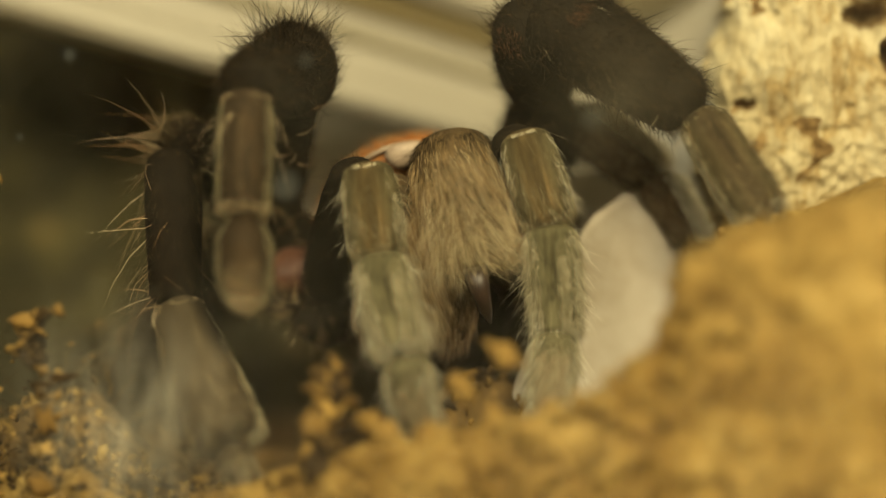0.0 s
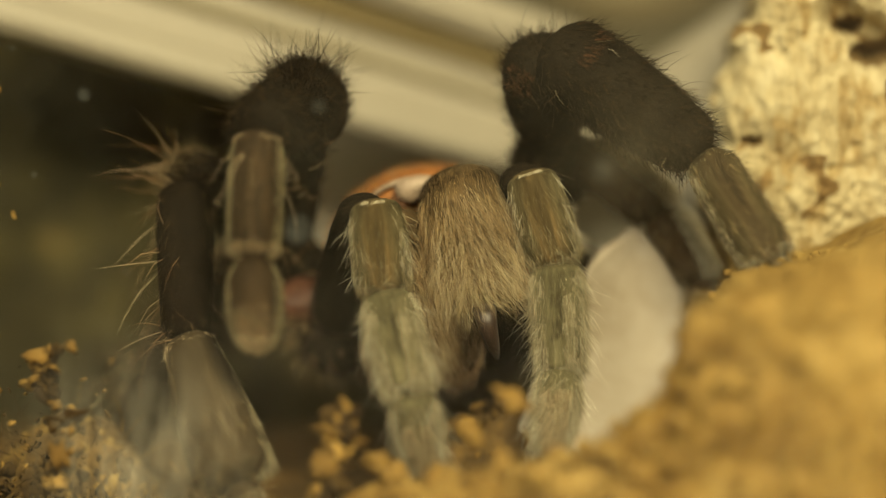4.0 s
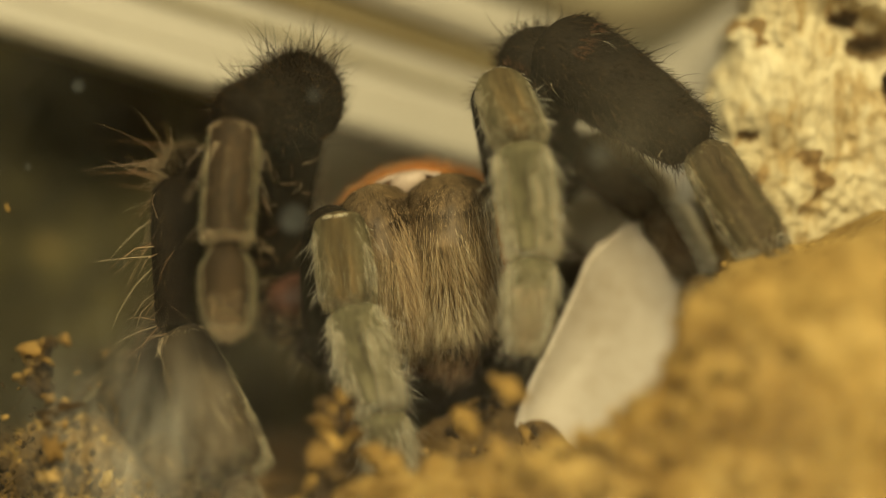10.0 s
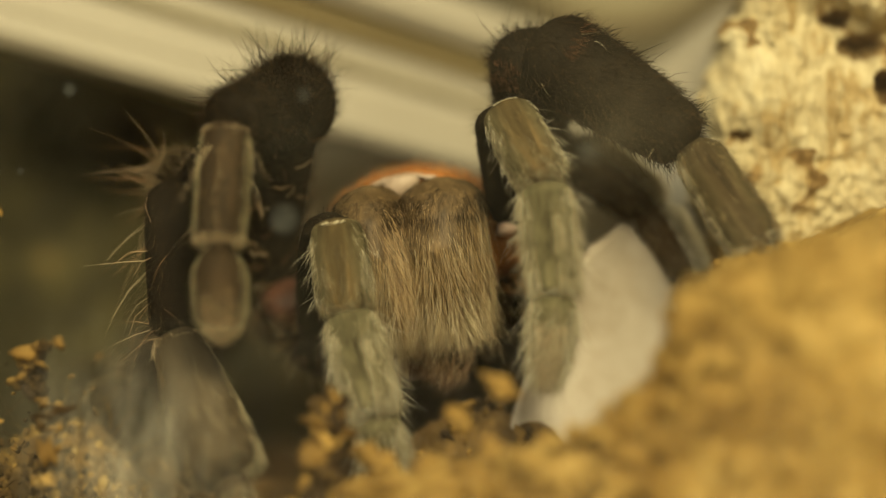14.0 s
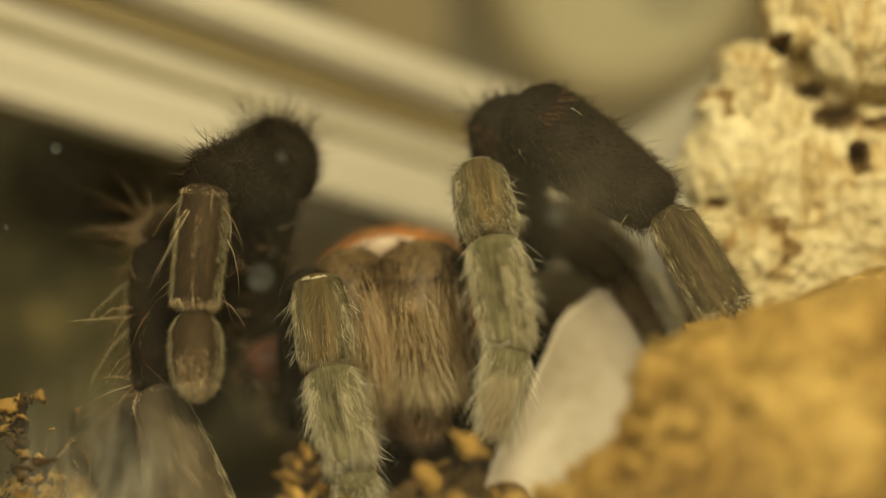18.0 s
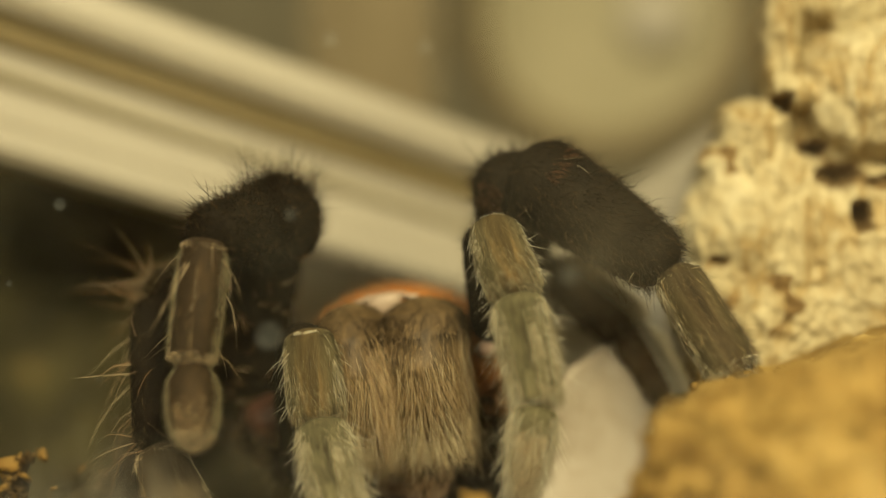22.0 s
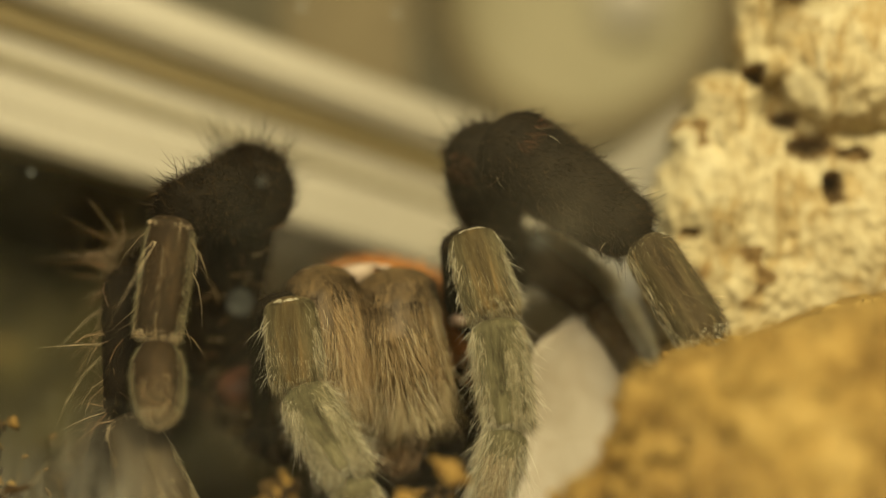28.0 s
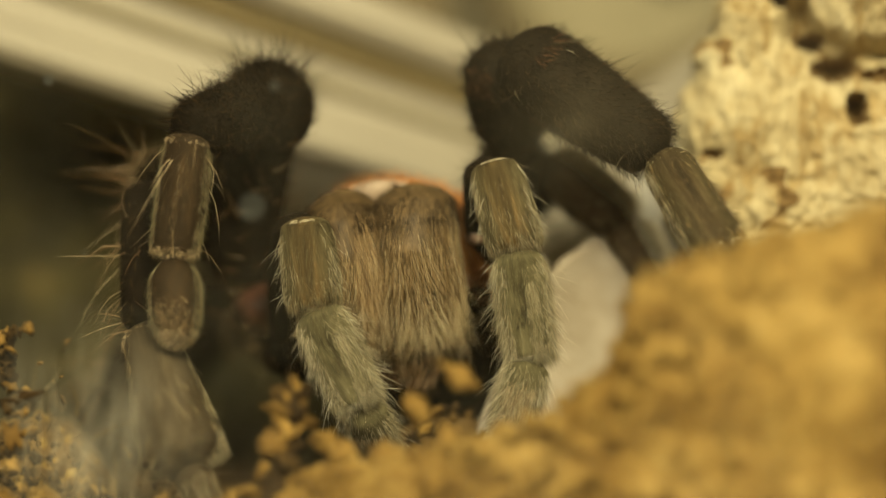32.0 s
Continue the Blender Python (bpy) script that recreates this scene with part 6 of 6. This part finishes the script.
LEFT_LEG_ROWS = [
    (0, -20.2, 3.0, 46.2, -22.1, -6.1, 43.8, -22.1, -9.0, 34.4, -21.9, -9.4, 27.0),
    (0.5, -20.2, 3.0, 46.2, -22.2, -6.1, 43.8, -22.2, -8.8, 34.3, -22.0, -9.2, 26.9),
    (1, -20.2, 3.0, 46.2, -22.1, -6.1, 43.8, -22.2, -9.0, 34.4, -22.0, -9.4, 27.0),
    (1.5, -20.2, 3.0, 46.2, -22.2, -6.1, 43.8, -22.2, -9.0, 34.4, -22.0, -9.4, 27.0),
    (2, -20.2, 3.0, 46.2, -22.2, -6.1, 43.8, -22.2, -9.0, 34.4, -22.0, -9.5, 27.0),
    (2.5, -20.2, 3.0, 46.2, -22.2, -6.1, 43.8, -22.1, -9.2, 34.4, -21.9, -9.7, 27.0),
    (3, -20.2, 3.0, 46.2, -22.2, -6.1, 43.8, -22.2, -9.0, 34.3, -22.0, -9.6, 27.0),
    (3.5, -20.2, 3.0, 46.2, -22.2, -6.1, 43.8, -22.2, -9.1, 34.3, -21.9, -9.8, 27.0),
    (4, -20.2, 3.0, 46.2, -22.2, -6.0, 43.7, -22.2, -9.3, 34.4, -21.9, -10.0, 27.0),
    (4.5, -20.2, 3.0, 46.2, -22.2, -6.0, 43.7, -22.1, -9.5, 34.4, -21.8, -10.0, 27.0),
    (6.5, -20.2, 3.0, 46.2, -22.2, -6.1, 43.8, -22.1, -9.1, 34.4, -21.9, -9.7, 27.0),
    (7, -20.2, 3.0, 46.2, -22.2, -6.1, 43.8, -22.1, -9.1, 34.4, -21.9, -9.7, 27.0),
    (7.5, -20.2, 3.0, 46.2, -22.3, -6.1, 44.0, -22.2, -9.4, 34.6, -22.0, -9.9, 27.2),
    (8, -20.2, 3.0, 46.2, -22.9, -6.0, 44.1, -23.0, -9.3, 34.8, -22.8, -9.8, 27.4),
    (8.5, -20.2, 3.0, 46.2, -22.6, -6.1, 44.0, -22.7, -9.3, 34.7, -22.5, -9.8, 27.3),
    (9, -20.2, 3.0, 46.2, -22.7, -6.0, 44.0, -22.9, -9.1, 34.6, -22.7, -9.6, 27.2),
    (9.5, -20.2, 3.0, 46.2, -23.6, -5.7, 44.0, -23.9, -8.7, 34.6, -23.6, -9.2, 27.2),
    (10, -20.2, 3.0, 46.2, -23.7, -5.6, 44.0, -24.0, -8.6, 34.6, -23.8, -9.2, 27.2),
    (10.5, -20.2, 3.0, 46.2, -23.5, -5.7, 43.9, -23.8, -8.6, 34.4, -23.5, -9.1, 27.1),
    (11, -20.2, 3.0, 46.2, -24.0, -5.5, 43.9, -24.4, -8.4, 34.5, -24.2, -8.9, 27.1),
    (11.5, -20.2, 3.0, 46.2, -23.8, -5.6, 43.9, -24.0, -8.6, 34.5, -23.7, -9.8, 27.2),
    (12, -20.2, 3.0, 46.2, -23.7, -5.7, 44.1, -24.1, -8.6, 34.6, -23.8, -10.0, 27.4),
    (12.5, -20.2, 3.0, 46.2, -23.5, -5.7, 43.9, -23.9, -8.4, 34.3, -23.5, -10.0, 27.1),
    (13, -20.2, 3.0, 46.2, -23.8, -5.6, 44.0, -24.2, -8.5, 34.5, -23.8, -10.0, 27.3),
    (13.5, -20.2, 3.0, 46.2, -23.7, -5.6, 44.0, -24.1, -8.4, 34.5, -23.7, -10.0, 27.3),
    (14, -20.2, 3.0, 46.2, -23.6, -5.7, 44.0, -24.0, -8.5, 34.5, -23.6, -10.0, 27.3),
    (14.5, -20.2, 3.0, 46.2, -23.4, -5.7, 43.6, -23.8, -8.2, 34.0, -23.3, -10.0, 26.9),
    (15, -20.2, 3.0, 46.2, -23.4, -5.7, 43.7, -23.7, -8.5, 34.2, -23.1, -10.0, 27.0),
    (15.5, -20.2, 3.0, 46.2, -23.5, -5.7, 43.8, -23.9, -8.4, 34.3, -23.3, -10.0, 27.1),
    (17.5, -20.2, 3.0, 46.2, -24.0, -5.5, 43.9, -24.6, -6.8, 34.1, -23.9, -9.0, 27.1),
    (18, -20.2, 3.0, 46.2, -23.9, -5.6, 44.0, -24.8, -5.9, 34.1, -24.2, -7.8, 27.0),
    (18.5, -20.2, 3.0, 46.2, -23.8, -5.6, 44.0, -24.7, -5.9, 34.2, -24.1, -7.9, 27.1),
    (19, -20.2, 3.0, 46.2, -24.3, -5.4, 43.9, -25.1, -6.3, 34.0, -24.3, -8.6, 27.0),
    (19.5, -20.2, 3.0, 46.2, -24.0, -5.5, 43.9, -24.9, -6.2, 34.1, -24.1, -8.7, 27.2),
    (20, -20.2, 3.0, 46.2, -24.1, -5.5, 44.1, -24.9, -6.5, 34.2, -24.1, -9.2, 27.4),
    (20.5, -20.2, 3.0, 46.2, -23.9, -5.5, 43.9, -24.7, -6.6, 34.1, -23.9, -9.4, 27.3),
    (21, -20.2, 3.0, 46.2, -24.4, -5.4, 44.0, -25.4, -6.6, 34.3, -24.5, -9.6, 27.6),
    (21.5, -20.2, 3.0, 46.2, -24.3, -5.4, 44.1, -25.1, -6.8, 34.3, -24.2, -10.0, 27.7),
    (22, -20.2, 3.0, 46.2, -24.3, -5.5, 44.2, -25.3, -6.4, 34.4, -24.5, -9.7, 27.8),
    (22.5, -20.2, 3.0, 46.2, -24.1, -5.5, 44.0, -25.2, -5.9, 34.2, -24.4, -9.0, 27.6),
    (23, -20.2, 3.0, 46.2, -24.9, -5.1, 43.9, -26.1, -5.5, 34.1, -25.2, -8.9, 27.6),
    (23.5, -20.2, 3.0, 46.2, -24.8, -5.1, 43.9, -26.0, -5.5, 34.1, -25.1, -8.8, 27.6),
    (24, -20.2, 3.0, 46.2, -24.6, -5.2, 43.8, -25.8, -5.5, 34.0, -24.9, -8.6, 27.3),
    (24.5, -20.2, 3.0, 46.2, -24.7, -5.1, 43.6, -26.1, -5.4, 33.8, -25.1, -8.5, 27.2),
    (25, -20.2, 3.0, 46.2, -24.8, -5.0, 43.7, -26.2, -5.4, 33.9, -25.2, -8.5, 27.2),
    (25.5, -20.2, 3.0, 46.2, -25.0, -4.9, 43.7, -26.3, -5.3, 33.9, -25.3, -8.5, 27.3),
    (27.5, -20.2, 3.0, 46.2, -24.9, -4.9, 43.6, -26.2, -5.3, 33.8, -25.4, -8.2, 27.0),
    (28, -20.2, 3.0, 46.2, -24.7, -5.0, 43.5, -26.0, -5.3, 33.7, -25.2, -8.2, 27.0),
    (28.5, -20.2, 3.0, 46.2, -24.7, -5.0, 43.4, -25.9, -5.2, 33.6, -25.2, -7.9, 26.8),
    (29, -20.2, 3.0, 46.2, -25.0, -4.7, 43.1, -26.1, -4.7, 33.2, -25.2, -7.2, 26.3),
    (29.5, -20.2, 3.0, 46.2, -25.0, -4.6, 43.0, -26.1, -4.6, 33.1, -25.2, -7.0, 26.2),
    (30, -20.2, 3.0, 46.2, -24.9, -4.7, 43.1, -26.0, -4.7, 33.3, -25.2, -6.9, 26.2),
    (30.5, -20.2, 3.0, 46.2, -24.8, -4.7, 42.9, -26.0, -4.6, 33.0, -25.2, -6.4, 25.9),
    (31, -20.2, 3.0, 46.2, -24.9, -4.7, 42.9, -26.0, -4.6, 33.0, -25.4, -6.0, 25.8),
    (31.5, -20.2, 3.0, 46.2, -24.9, -4.7, 42.8, -26.0, -4.6, 33.0, -25.3, -6.3, 25.8),
    (32, -20.2, 3.0, 46.2, -24.8, -4.7, 42.9, -26.0, -4.6, 33.0, -25.3, -6.3, 25.9),
]

palp_right = palp(RIGHT_PALP_ROWS, (-1.4, 10.5, 33.0), 2.1)
palp_left = palp(LEFT_PALP_ROWS, (-18.0, 8.5, 27.0), 2.55)
leg_left = front_left_leg(LEFT_LEG_ROWS, (-24.0, 13, 28.5))


def limb_walk(parts, rows, base=None):
    """Each segment follows its two joints."""
    for i, ob in enumerate(parts):
        keys = []
        for t, *c in rows:
            p = [Vector(c[3 * k: 3 * k + 3]) for k in range(4)]
            if base is not None:
                p.insert(0, Vector(base))
            if base is not None and i == 0:
                keys.append((t, aim(local(p[1] + KNUCKLE), local(p[0]))))
            else:
                keys.append((t, aim(local(p[i]), local(p[i + 1]))))
        walk(ob, keys)


def jaw_walk(jaw, hinge, out, rows):
    """rows: seconds, lift from 0 hanging to 1 raised, the degrees by which it hangs aslant, the degrees by which it swings forward and the millimetres by which it sinks and shifts."""
    h = local(hinge) * MM
    walk(jaw, [(t, pose(h.x + MM * (0.4 * out * s + 0.8 * sink), h.y - 0.0008 * s, h.z + 0.0007 * s - MM * sink, -swing, -splay, 0)) for t, s, splay, swing, sink in rows])


def chew_right(times):
    """Held half raised at first; then it swings out, rises at each of the times and drops back beside the other jaw."""
    rows = [(0.0, 0.7, 13, 36, 1.5), (7.1, 0.7, 13, 36, 1.5)]
    for t in times:
        rows += [(t - 0.45, 0.15, 13, 2, 0), (t - 0.2, 0.6, 13, 9, 0), (t, 1.0, 13, 15, 0), (t + 0.2, 0.5, 8, 8, 0), (t + 0.4, 0.0, 3, 0, 0), (t + 0.9, 0.0, 7, 0, 0)]
    return rows + [(30.7, 0.0, 4, 0, 0), (32.0, 0.0, 4, 0, 0)]


def chew_left(times):
    rows = [(0.0, -0.8, 12, 2, 1.2), (7.3, -0.8, 12, 2, 1.2)]
    for t in times:
        rows += [(t - 0.4, 0.0, 6, 0, 0), (t, 0.5, 6, 7, 0), (t + 0.4, 0.1, 10, 1, 0.2), (t + 0.8, 0.1, 12, 1, 0.2)]
    return rows + [(31.0, 0.0, 4, 0, 0), (32.0, 0.0, 4, 0, 0)]


def motions():
    limb_walk(palp_right, RIGHT_PALP_ROWS, (-1.4, 10.5, 33.0))
    limb_walk(palp_left, LEFT_PALP_ROWS, (-18.0, 8.5, 27.0))
    limb_walk(leg_left, LEFT_LEG_ROWS)
    jaw_walk(jaw_right, HINGE_R, 1, chew_right((7.75, 9.65, 11.5, 13.5, 15.5, 17.6, 19.55, 21.4, 23.3, 25.1, 27.05, 29.2)))
    jaw_walk(jaw_left, HINGE_L, -1, chew_left((8.8, 10.6, 12.5, 14.4, 16.5, 18.55, 20.5, 22.4, 24.3, 26.1, 28.0, 30.2)))


motions()
